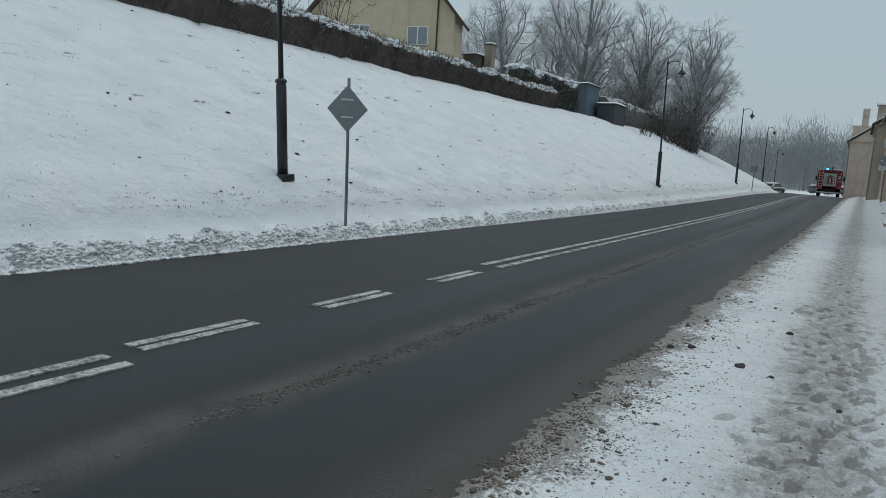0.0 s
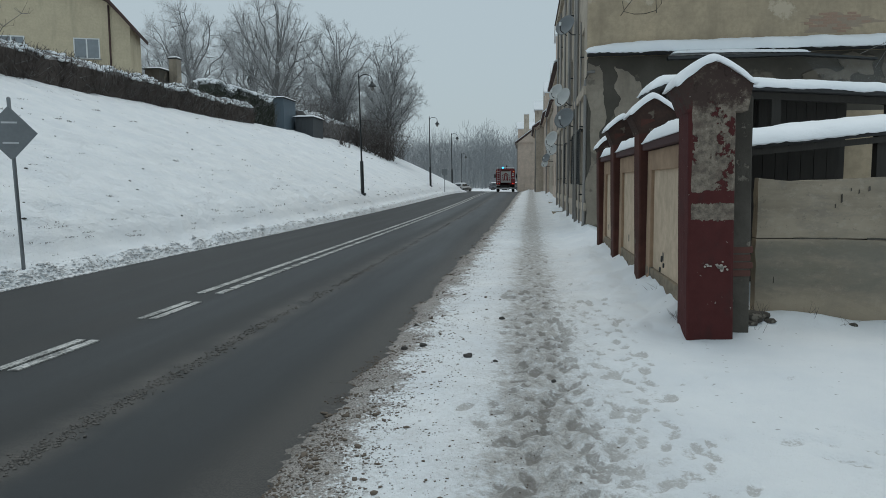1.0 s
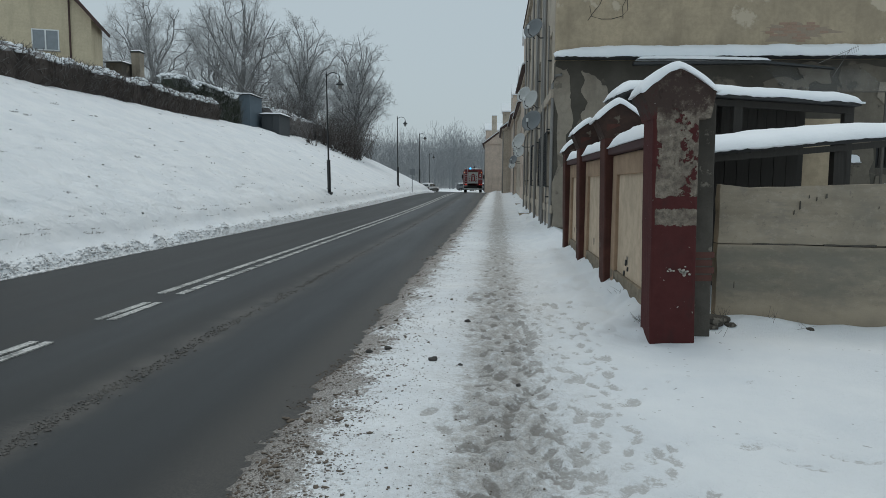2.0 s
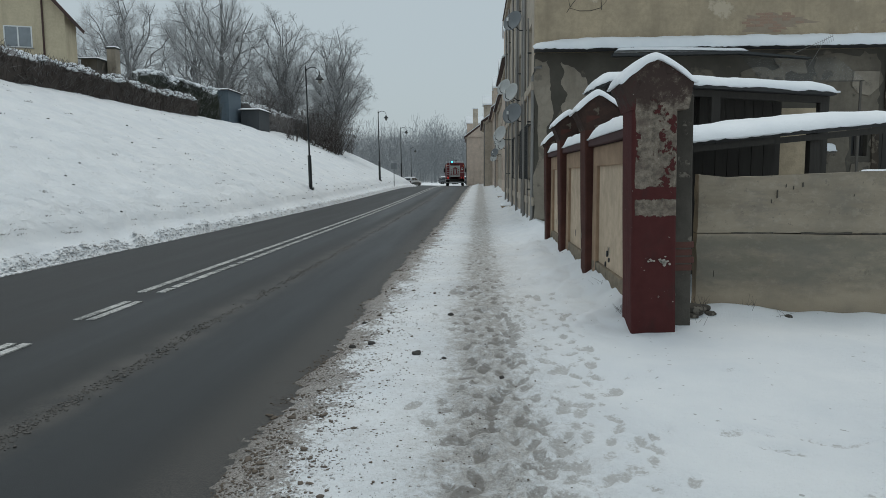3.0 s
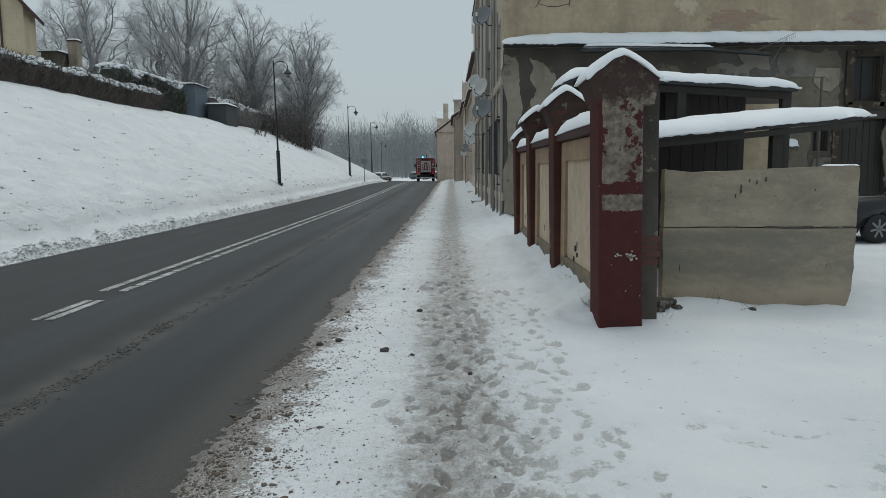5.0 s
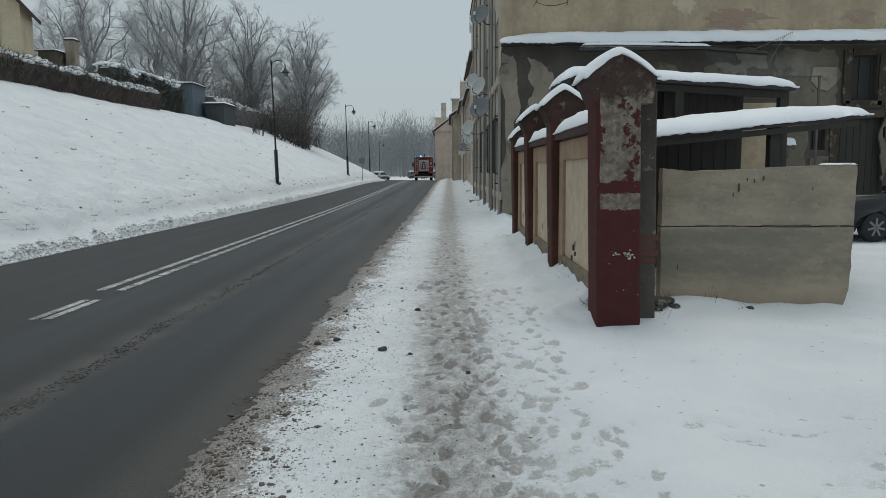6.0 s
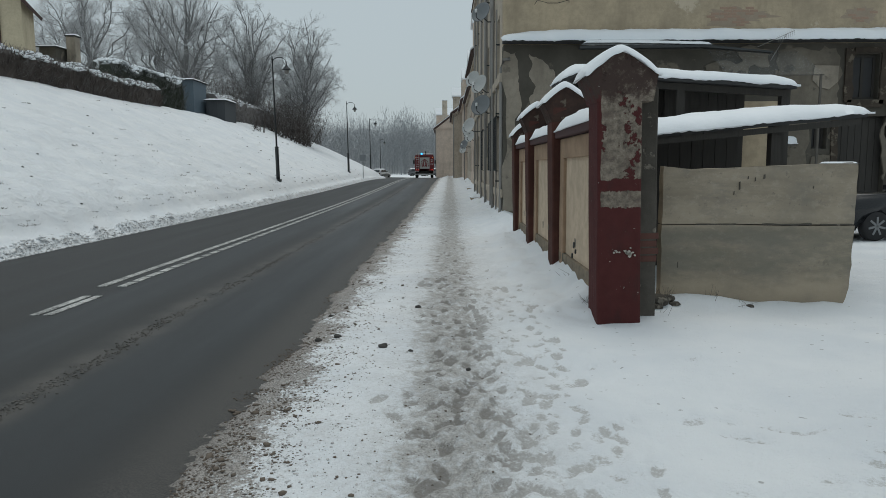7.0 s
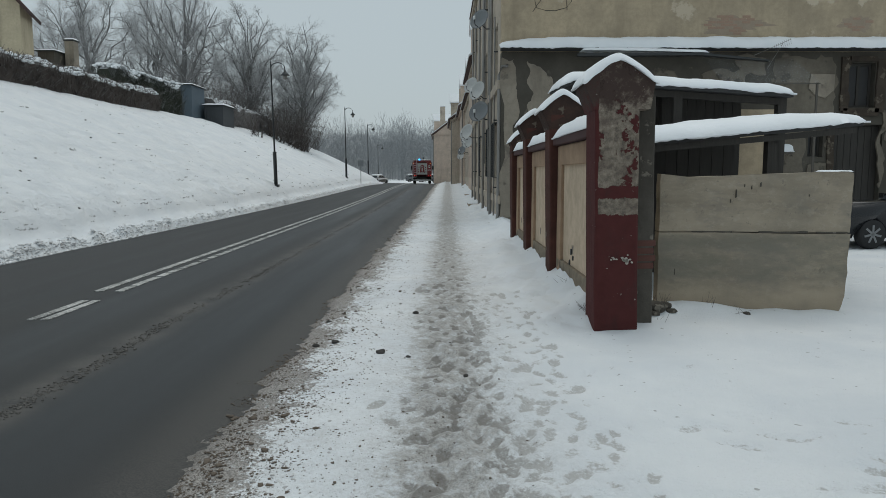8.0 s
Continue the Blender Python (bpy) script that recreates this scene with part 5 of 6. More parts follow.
# ---- hedges, trees, shrubs ----
def hedge(name, label, y0, y1, uoff, h, depth, mat, density, snow, seed):
    r = random.Random(seed)
    p = thing(name, label, "hedge")
    segs, caps = [], []
    n = int((y1 - y0) * density)
    for _ in range(n):
        y = r.uniform(y0, y1)
        tall = h * (0.86 + 0.2 * noise.noise(Vector((y * 0.6, seed, 0))) + 0.08 * noise.noise(Vector((y * 2.5, seed, 0))))
        x = -7.35 - uoff + r.uniform(-depth, depth) / 2
        z = land_at(x, y)
        f = r.random()
        a = Vector((x, y, z - 0.1 + f * tall * 0.75))
        b = a + Vector((r.gauss(0, 0.22), r.gauss(0, 0.25), r.uniform(0.2, 0.55)))
        b.z = min(b.z, z + tall + r.uniform(0, 0.12))
        segs.append((a, b, r.uniform(0.012, 0.03), 0.006))
    sticks("twig_mass", segs, mat, p)
    m = int((y1 - y0) / 0.5)
    bm = bmesh.new()
    rows = []
    for i in range(m + 1):
        y = y0 + (y1 - y0) * i / m
        x = -7.35 - uoff
        z = land_at(x, y)
        t = h * (0.78 + 0.2 * noise.noise(Vector((y * 0.6, seed, 0))))
        rows.append([bm.verts.new((x + dx * depth * (0.8 + 0.3 * noise.noise(Vector((y * 1.3, dx, dz)))), y, z - 0.2 + dz * t + 0.06 * noise.noise(Vector((y * 3, dz, dx))))) for dx, dz in ((0.42, 0), (0.47, 0.4), (0.42, 0.8), (0.2, 1.0), (-0.2, 1.0), (-0.42, 0.8), (-0.42, 0))])
    for a, b in zip(rows, rows[1:]):
        for k in range(6):
            bm.faces.new((a[k], a[k + 1], b[k + 1], b[k]))
    bm.faces.new(rows[0])
    bm.faces.new(rows[-1])
    part("core", bm, mat, p)
    if snow:
        bm = bmesh.new()
        for _ in range(int((y1 - y0) * snow)):
            y = r.uniform(y0, y1)
            t = h * (0.80 + 0.2 * noise.noise(Vector((y * 0.6, seed, 0))))
            x = -7.35 - uoff + r.uniform(-0.45, 0.45) * depth
            z = land_at(x, y) + t - 0.13 - abs(x + 7.35 + uoff) / depth * 0.35
            q = bmesh.ops.create_icosphere(bm, subdivisions=1, radius=1.0, matrix=Matrix.LocRotScale((x, y, z), None, (r.uniform(0.06, 0.17), r.uniform(0.07, 0.22), r.uniform(0.03, 0.085))))
        part("snow_cap", bm, SNOW, p, "patches of snow on top", True)["kind"] = "stuff"
    return p


hedge("hedge", "bare brown clipped hedge dusted with snow", 8, 47, 12.2, 1.75, 1.2, HEDGE, 260, 36, 3)
hedge("evergreen_hedge", "dark evergreen hedge under a lid of snow", 43, 54.2, 13.4, 3.0, 1.6, EVERGREEN, 420, 60, 7)
hedge("bramble_thicket", "tangle of bare bushes, lightly snowed", 60, 98, 12.9, 2.6, 3.0, BRAMBLE, 170, 7, 11)


def bare_shrub(x, y, h, seed, label="bare twiggy shrub on the bank", mat=None):
    r = random.Random(seed)
    p = thing("shrub", label, "shrub", pose(x, y, land_at(x, y)), "bare shrubs")
    segs = []
    for _ in range(14):
        a = Vector((r.gauss(0, 0.25), r.gauss(0, 0.25), -0.1))
        d = Vector((r.gauss(0, 0.35), r.gauss(0, 0.35), 1)).normalized()
        for k in range(5):
            b = a + (d + Vector((r.gauss(0, 0.2), r.gauss(0, 0.2), 0))) * h / 5
            segs.append((a, b, 0.03 * (1 - k / 6), 0.03 * (1 - (k + 1) / 6)))
            for _ in range(4):
                e = b + Vector((r.gauss(0, 0.3), r.gauss(0, 0.3), r.uniform(0.05, 0.4))) * h / 5
                segs.append((b, e, 0.012, 0.005))
                segs.append((e, e + Vector((r.gauss(0, 0.2), r.gauss(0, 0.2), r.uniform(0.0, 0.3))) * h / 5, 0.007, 0.004))
            a = b
    sticks("twig_mass", segs, mat or HEDGE, p)
    return p


for k, (x, y, h) in enumerate(((-20.5, 20, 3.6), (-21, 24, 4.0), (-20.6, 14, 3.2), (-19.8, 11, 2.8), (-20, 8, 3), (-16.5, 70, 2.5), (-15.5, 78, 2.2), (-17, 64, 2.6), (-19.5, 62, 3.0))):
    bare_shrub(x, y, h, 40 + k)


def bare_tree(x, y, h, rw, low, seed):
    """A leafless tree: trunk, rising stems, limbs, branches and twigs that fill a rounded, uneven crown."""
    r = random.Random(seed)
    limbs, twigs = [], []
    mid, rh = h * (1 + low) / 2, h * (1 - low) / 2
    heart = Vector((0, 0, mid))

    def wobble(d):
        dome = (math.hypot(d.x, d.y) ** 2.7 + abs(d.z) ** 2.7) ** (-1 / 2.7)
        return dome * (1 + 0.26 * noise.noise(d * 2.4 + Vector((seed, 0, 0))) + 0.14 * noise.noise(d * 5.5 + Vector((0, seed, 0))))

    def rim(d):
        """The crown's outline in a direction from its heart."""
        d = d.normalized()
        return heart + Vector((d.x * rw, d.y * rw, d.z * rh)) * wobble(d)

    def fill(q):
        """How far out a place lies, 1 at the outline."""
        d = q - heart
        e = Vector((d.x / rw, d.y / rw, d.z / rh))
        return e.length / wobble(e.normalized())

    def bough(p, d, q, ra, rb, n, out):
        """A bowed bough from p, leaving along d, ending at q."""
        c = p + d * (q - p).length * 0.5
        pts = []
        for k in range(n + 1):
            t = k / n
            w = p * (1 - t) ** 2 + c * 2 * t * (1 - t) + q * t * t
            if 0 < k < n:
                w = w + Vector((r.gauss(0, 1), r.gauss(0, 1), r.gauss(0, 1))) * (q - p).length * 0.02
            pts.append(w)
        for k in range(n):
            out.append((pts[k], pts[k + 1], ra + (rb - ra) * k / n, ra + (rb - ra) * (k + 1) / n))
        return pts

    def spray(n=1.0):
        return Vector((r.gauss(0, n), r.gauss(0, n), r.gauss(0, n)))

    fork = h * max(0.14, low + 0.06)
    trunk = bough(Vector((0, 0, -0.4)), Vector((0, 0, 1)), Vector((r.gauss(0, 0.2), r.gauss(0, 0.2), fork + h * 0.2)), h * 0.024, h * 0.016, 7, limbs)
    turn = r.uniform(0, math.tau)
    count = 15
    for i in range(count):
        a = turn + i * 2.4
        tilt = 0.08 + 1.72 * (i / count) ** 0.62
        p = trunk[-1 - min(4, i * 5 // count)]
        q = rim(Vector((math.cos(a) * math.sin(tilt), math.sin(a) * math.sin(tilt), math.cos(tilt))))
        q = heart + (q - heart) * 0.92
        way = (q - p).normalized()
        stem = bough(p, (way + Vector((0, 0, 0.22)) + spray(0.12)).normalized(), q, h * (0.0105 - 0.004 * i / count), h * 0.0018, 8, limbs)
        for k in range(10):
            j = r.randint(2, 7)
            s = stem[j]
            d = ((stem[j + 1] - stem[j - 1]).normalized() + spray(0.6)).normalized()
            e = s + d * h * r.uniform(0.12, 0.27) * (1.15 - j / 14)
            for _ in range(4):
                if fill(e) > 1.0:
                    e = s + (e - s) * 0.72
            limb = bough(s, d, e, h * 0.0042 * (1 - j / 13), h * 0.0011, 4, limbs)
            for _ in range(7):
                m = r.randint(1, 4)
                b = limb[m]
                d = ((limb[m] - limb[m - 1]).normalized() + spray(0.6)).normalized()
                c = b + d * h * r.uniform(0.04, 0.1)
                if fill(c) > 1.04:
                    c = b + d * h * 0.03
                bit = bough(b, d, c, 0.014, 0.008, 2, twigs)
                for _ in range(5):
                    f = bit[r.randint(1, 2)]
                    g = f + (d + spray(0.9)).normalized() * h * r.uniform(0.02, 0.05)
                    twigs.append((f, g, 0.0085, 0.006))
                    v = f + (g - f) * r.uniform(0.4, 1.0)
                    twigs.append((v, v + (d + spray(0.6)).normalized() * h * r.uniform(0.015, 0.03), 0.007, 0.005))
    p = thing("bare_tree", "tall leafless tree with rimed grey branches", "tree", pose(x, y, land_at(x, y)), "trees above the bank")
    sticks("trunk", limbs, BARK, p, "", 5)
    sticks("crown", twigs, TWIG, p, "fine frosted twigs, colour lightened for haze")["kind"] = "stuff"
    return p


br = random.Random(23)
for k in range(26):
    by = br.uniform(63, 92)
    bare_shrub(br.uniform(-25, -20.4) + (by - 63) * 0.16, by, br.uniform(3.0, 5.6), 100 + k, "tall bare brush under the trees", BRAMBLE)


for k in range(12):
    bx = br.uniform(-18.2, -14.6)
    bare_shrub(bx, br.uniform(70, 75), br.uniform(2.6, 4.6), 140 + k, "brown bare brush at the crest of the bank", HEDGE)


for k in range(16):
    by = br.uniform(80, 96)
    bare_shrub(br.uniform(-38, -17), by, br.uniform(4.0, 7.0), 170 + k, "tall bare brush under the trees", BRAMBLE)


# place, height, crown radius, how low the crown begins (share of the height), seed
TREES = [(-38.6, 76, 14.8, 5.4, 0.10, 1), (-33.4, 81, 14.6, 4.2, 0.12, 2), (-43.5, 82, 13.6, 4.4, 0.1, 8), (-27.6, 75, 15.6, 5.0, 0.12, 3), (-31.0, 88, 12.6, 3.8, 0.05, 12),
         (-20.9, 76, 12.7, 4.1, 0.06, 4), (-15.2, 77, 13.5, 3.6, 0.0, 5), (-17.8, 88, 11.0, 3.2, 0.0, 9), (-24.8, 90, 11.6, 3.8, 0.0, 14)]
for tx, ty, th, tr, tl, sd in TREES:
    bare_tree(tx, ty, th, tr, tl, sd)


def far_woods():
    """A wood, mist put into its colour, that closes the valley behind the bend: rounded crowns of very fine twigs."""
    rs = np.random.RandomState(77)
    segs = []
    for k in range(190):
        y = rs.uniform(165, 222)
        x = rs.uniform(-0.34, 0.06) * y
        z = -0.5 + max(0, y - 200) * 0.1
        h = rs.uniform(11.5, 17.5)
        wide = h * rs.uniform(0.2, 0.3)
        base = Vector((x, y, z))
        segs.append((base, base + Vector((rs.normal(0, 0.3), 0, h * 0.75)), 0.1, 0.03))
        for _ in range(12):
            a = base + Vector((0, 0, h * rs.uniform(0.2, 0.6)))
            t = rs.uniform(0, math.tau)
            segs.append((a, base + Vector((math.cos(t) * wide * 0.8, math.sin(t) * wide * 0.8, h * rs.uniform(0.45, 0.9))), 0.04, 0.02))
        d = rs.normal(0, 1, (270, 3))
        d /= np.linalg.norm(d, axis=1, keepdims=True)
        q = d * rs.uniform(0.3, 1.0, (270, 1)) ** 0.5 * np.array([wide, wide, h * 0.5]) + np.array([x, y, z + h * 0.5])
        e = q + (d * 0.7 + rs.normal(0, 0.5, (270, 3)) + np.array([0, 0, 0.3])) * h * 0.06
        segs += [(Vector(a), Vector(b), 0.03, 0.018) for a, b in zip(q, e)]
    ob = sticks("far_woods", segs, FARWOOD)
    return tagged(ob, "rimed woods closing the end of the street, haze in their colour", "woods", kind="stuff")


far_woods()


def far_hill():
    xs, ys = spaced((-420, -110, 20), (-110, 36, 0.8), (36, 421, 20)), spaced((198, 262, 1.4), (262, 640, 20))

    def up(x, y):
        rise = np.clip((y - 200) / 46, 0, 1)
        rise = rise * rise * (3 - 2 * rise)
        crowns = 1.8 * np.abs(wave(x, y, 0.32, 21)) + 1.1 * np.abs(wave(x, y, 0.8, 9)) + 0.5 * wave(x, y, 1.9, 13)
        return rise * (12.5 + crowns + 1.6 * wave(x, y, 0.09, 5)) + np.clip((y - 262) / 60, 0, 1) * 4 - 0.5
    return tagged(grid_mesh("backdrop_hill", xs, ys, up, HILL), "wooded hill beyond the town, haze in its colour", "hill", kind="structure")


far_hill()


# ---- vehicles ----
RIM = plain("dull_alloy_rim", (0.2, 0.205, 0.21), 0.4, 0.0, 20, 0.15, 0)


def wheel(parent, x, y, z, r, w, axis_x=True, spokes=7):
    """A tyre with rim, hub and spokes; the axle runs along local x or y."""
    turn = pose(x, y, z, 0, 90, 0) if axis_x else pose(x, y, z, 90, 0, 0)
    tyre = part("wheel", lathe([(r * 0.62, -w / 2), (r * 0.93, -w / 2), (r, -w * 0.32), (r, w * 0.32), (r * 0.93, w / 2), (r * 0.62, w / 2)], 28, turn), RUBBER, parent, "black rubber tyre", True)
    part("rim", lathe([(r * 0.64, -w * 0.45), (r * 0.55, -w * 0.3), (r * 0.55, w * 0.3), (r * 0.64, w * 0.45)], 24, turn), RIM, tyre, "", True)
    for s in (-1, 1):
        bm = bmesh.new()
        for k in range(spokes):
            add_box(bm, -0.022 * r / 0.32, 0.022 * r / 0.32, 0.0, r * 0.62, s * w * 0.48 - 0.012, s * w * 0.48 + 0.012, 0, turn @ pose(0, 0, 0, 0, 0, k * 360 / spokes))
        part("spoke_star", bm, RIM, tyre)
    return tyre


def parked_car(m, paint, label, snow=0.0, group="parked cars", deck=False):
    """A small hatchback; local x points to its nose."""
    p = thing("parked_car", label, "car", m, group)
    w = 0.84
    side = [(-1.95, 0.32), (-2.0, 0.55), (-1.92, 0.92), (0.85, 0.98 if deck else 0.95), (1.75, 0.96 if deck else 0.80), (1.98, 0.78 if deck else 0.62), (1.98, 0.34), (1.72, 0.22), (1.58, 0.5), (1.3, 0.66), (1.02, 0.5), (0.9, 0.22), (-0.9, 0.22), (-1.02, 0.5), (-1.3, 0.66), (-1.58, 0.5), (-1.7, 0.22)]
    bm = prism(side, "y", -w, w)
    bmesh.ops.bevel(bm, geom=[e for e in bm.edges if abs(e.verts[0].co.y - e.verts[1].co.y) < 0.01], offset=0.06, segments=2, affect="EDGES")
    part("body", bm, paint, p, "", True)
    bm = prism([(-1.9, 0.92), (0.95, 0.92), (0.2, 1.4), (-1.3, 1.44), (-1.72, 1.3)], "y", -w + 0.05, w - 0.05)
    for v in bm.verts:
        v.co.y *= 1 - max(0, v.co.z - 0.92) * 0.32
    bmesh.ops.bevel(bm, geom=bm.edges[:], offset=0.04, segments=2, affect="EDGES")
    cab = part("cabin", bm, paint, p, "", True)
    for s in (-1, 1):
        for pts in ([(-0.5, 0.98), (0.62, 0.98), (0.15, 1.34), (-0.5, 1.36)], [(-1.55, 0.98), (-0.56, 0.98), (-0.56, 1.36), (-1.3, 1.34)]):
            bm = prism(pts, "y", 0, 0.012)
            for v in bm.verts:
                v.co.y = s * (v.co.y + (w - 0.05) * (1 - (v.co.z - 0.92) * 0.32) + 0.002)
            part("side_window", bm, GLASS, cab)
        mir = part("door_mirror", box(0.52, 0.68, s * 0.86 - 0.1 + s * 0.02, s * 0.86 + 0.1 + s * 0.02, 0.98, 1.12, 0.03), paint, p)
        part("mirror_glass", box(0.5, 0.518, s * 0.88 - 0.075, s * 0.88 + 0.075, 1.0, 1.1), GLASS, mir)
        part("headlight", box(1.72, 1.93, s * 0.62 - 0.16, s * 0.62 + 0.16, 0.63, 0.76, 0.03), ALU, p, "clear headlamp")
        part("tail_light", box(-2.0, -1.93, s * 0.68 - 0.1, s * 0.68 + 0.1, 0.62, 0.86, 0.02), DARKRED, p)
        for x in (-1.3, 1.3):
            wheel(p, x, s * (w - 0.085), 0.31, 0.31, 0.2, False)
    part("windscreen", prism([(0.93, 0.965), (0.95, 0.985), (0.29, 1.405), (0.27, 1.385)], "y", -0.64, 0.64), GLASS, cab)
    part("rear_window", prism([(-1.93, 1.0), (-1.91, 0.98), (-1.77, 1.28), (-1.79, 1.3)], "y", -0.6, 0.6), GLASS, cab)
    if deck:
        back = Matrix.Translation((-1.9, 0, 0)) @ Matrix.Diagonal((0.66, 1, 1, 1)) @ Matrix.Translation((1.9, 0, 0))
        for ob in [cab, *cab.children, *(c for c in p.children_recursive if "mirror" in c.name)]:
            ob.data.transform(back)
    part("front_plate", box(1.985, 1.995, -0.26, 0.26, 0.4, 0.5), WHITE, p)
    if snow:
        part("snow_cap", snow_cap(-1.65, 0.2, -0.62, 0.62, lambda x, y: 1.39, snow, 14, 10, 0.0, 1.0), SNOW, p, "snow left on the roof", True)
        part("bonnet_snow", snow_cap(0.95, 1.75, -0.7, 0.7, lambda x, y: 0.955 - (x - 0.9) * 0.15, snow * 0.5, 10, 10, 0.0, 3.0), SNOW, p, "", True)
    return p


parked_car(pose(10.14, 15.25, land_at(9.0, 14.6), 0, 0, 186), BLACKPAINT, "black car with alloy wheels parked in the snowy yard", 0.0, "yard car", True)
GREYPAINT = plain("grey_car_paint", (0.16, 0.17, 0.18), 0.3, 0.3, 3, 0.1, 0)
WHITEPAINT = plain("white_car_paint", (0.6, 0.6, 0.6), 0.35, 0, 3, 0.1, 0)
for k, (cx, cy, turn, paint, lab) in enumerate(((-10.4, 112, 70, WHITEPAINT, "pale car by the verge, snow on its roof"), (-4.9, 128, 8, GREYPAINT, "grey car parked at the bend under snow"), (-0.4, 134, 5, WHITEPAINT, "white car parked at the bend under snow"), (-3.0, 133, 175, GREYPAINT, "grey car parked at the bend under snow"))):
    parked_car(pose(cx, cy, land_at(cx, cy), 0, 0, turn), paint, lab, 0.14)


def stroke(parent, name, pts, y, mat, label=""):
    """A flat emblem cut from sheet, on the back of the truck."""
    return part(name, prism(pts, "y", y - 0.006, y), mat, parent, label)


def fire_truck(m):
    """Local x to the right, y ahead from the rear end, z up from the road."""
    p = thing("fire_truck", "red fire engine seen from behind, grey shutters, blue beacon lit", "fire truck", m)
    W, L = 1.25, 4.9
    bm = prism([(-W, 0.95), (-W, 2.72), (-W + 0.12, 2.98), (W - 0.12, 2.98), (W, 2.72), (W, 0.95), (0.62, 0.95), (0.62, 1.2), (-0.72, 1.2), (-0.72, 0.95)], "y", 0.0, L)
    part("body", bm, TRUCKRED, p, "red superstructure")
    part("roof_edge", prism([(-W - 0.01, 2.70), (-W + 0.13, 3.0), (W - 0.13, 3.0), (W + 0.01, 2.70), (W + 0.01, 2.76), (W - 0.12, 3.06), (-W + 0.12, 3.06), (-W - 0.01, 2.76)], "y", -0.02, L), TRUCKRED, p)
    bm = prism([(5.05, 0.9), (7.25, 0.9), (7.35, 1.5), (7.1, 2.5), (6.9, 2.85), (5.05, 2.85)], "x", -1.2, 1.2)
    bmesh.ops.bevel(bm, geom=bm.edges[:], offset=0.05, segments=2, affect="EDGES")
    cab = part("cab", bm, TRUCKRED, p, "crew cab")
    for s in (-1, 1):
        for a, b in ((5.25, 6.0), (6.15, 6.95)):
            part("cab_window", box(s * 1.205 - 0.006, s * 1.205 + 0.006, a, b, 1.75, 2.45), GLASS, cab)
        mir = part("mirror", box(s * 1.5 - 0.1, s * 1.5 + 0.1, 6.9, 7.0, 1.9, 2.4, 0.03), CHASSIS, p, "black wing mirror")
        part("mirror_bracket", tube([(s * 1.2, 6.95, 2.55), (s * 1.5, 6.95, 2.5), (s * 1.5, 6.95, 1.75), (s * 1.2, 6.95, 1.7)], 0.02, 6), CHASSIS, mir)
    part("windscreen", box(-1.05, 1.05, 7.2, 7.3, 1.6, 2.4), GLASS, cab)
    part("chassis", box(-0.55, 0.55, 0.1, 7.2, 0.55, 0.94), CHASSIS, p, "dirty black chassis")
    part("underbody", box(-1.1, 1.1, 0.9, 4.6, 0.6, 0.945), CHASSIS, p)
    for s in (-1, 1):
        for y in (1.9, 6.0):
            wheel(p, s * 1.02, y, 0.52, 0.52, 0.36, True, 8)
            arch = [(y + 0.66 * math.cos(a), 0.56 + 0.66 * math.sin(a)) for a in (k * math.pi / 8 for k in range(9))] + [(y + 0.56 * math.cos(a), 0.56 + 0.56 * math.sin(a)) for a in (k * math.pi / 8 for k in range(8, -1, -1))]
            part("mudguard", prism(arch, "x", s * 1.26 - 0.03, s * 1.26 + 0.03), SHUTTER, p, "grey wheel arch")
        for k in range(3):
            a = 0.3 + k * 1.5
            sh = part("side_shutter", box(s * 1.262 - 0.008, s * 1.262 + 0.008, a, a + 1.35, 1.3, 2.6), SHUTTER, p, "silver roller shutter")
            for q in range(8):
                part("slat", box(s * 1.274 - 0.004, s * 1.274 + 0.004, a + 0.02, a + 1.33, 1.33 + q * 0.158, 1.47 + q * 0.158), SHUTTER, sh)
    # rear roller shutter with its red arrow
    sh = part("rear_shutter", box(-0.55, 0.62, -0.02, -0.002, 1.22, 2.68), SHUTTER, p, "pale grey roller shutter")
    for a, b in ((-0.6, -0.55), (0.62, 0.67)):
        part("shutter_rail", box(a, b, -0.035, -0.001, 1.2, 2.72), ALU, sh)
    stroke(sh, "arrow_emblem", [(-0.3, 1.42), (0.36, 1.42), (0.25, 2.28), (0.4, 2.28), (0.03, 2.52), (-0.34, 2.28), (-0.19, 2.28)], -0.022, TRUCKRED, "red arrow sticker")
    for k in range(3):
        for s in (-1, 1):
            stroke(sh, "car_outline", [(0.03 + s * (0.42 + k * 0.03) + dx, 2.15 - k * 0.28 + dz) for dx, dz in ((-0.05, -0.1), (0.05, -0.1), (0.05, 0.1), (-0.05, 0.1))], -0.022, TRUCKRED)
    stroke(sh, "truck_outline", [(-0.06, 1.62), (0.12, 1.62), (0.12, 2.1), (-0.06, 2.1)], -0.03, SHUTTER)
    for z, w in ((2.26, 0.15), (2.19, 0.17), (1.5, 0.25), (1.45, 0.2)):
        stroke(sh, "text_bar", [(0.03 - w, z - 0.02), (0.03 + w, z - 0.02), (0.03 + w, z + 0.02), (0.03 - w, z + 0.02)], -0.03, SHUTTER)
    part("warning_strip", box(-0.5, 0.5, -0.03, -0.002, 2.76, 2.88), CHASSIS, p)
    for k in range(7):
        part("amber_panel", box(-0.46 + k * 0.135, -0.36 + k * 0.135, -0.04, -0.031, 2.78, 2.86), BRICK, p, "dull amber warning lamp")
    # ladder
    lad = part("ladder", tube([(-0.72, -0.12, 1.1), (-0.72, -0.12, 2.95), (-0.72, 0.05, 3.3), (-0.72, 0.3, 3.1)], 0.022, 6), ALU, p, "rear access ladder")
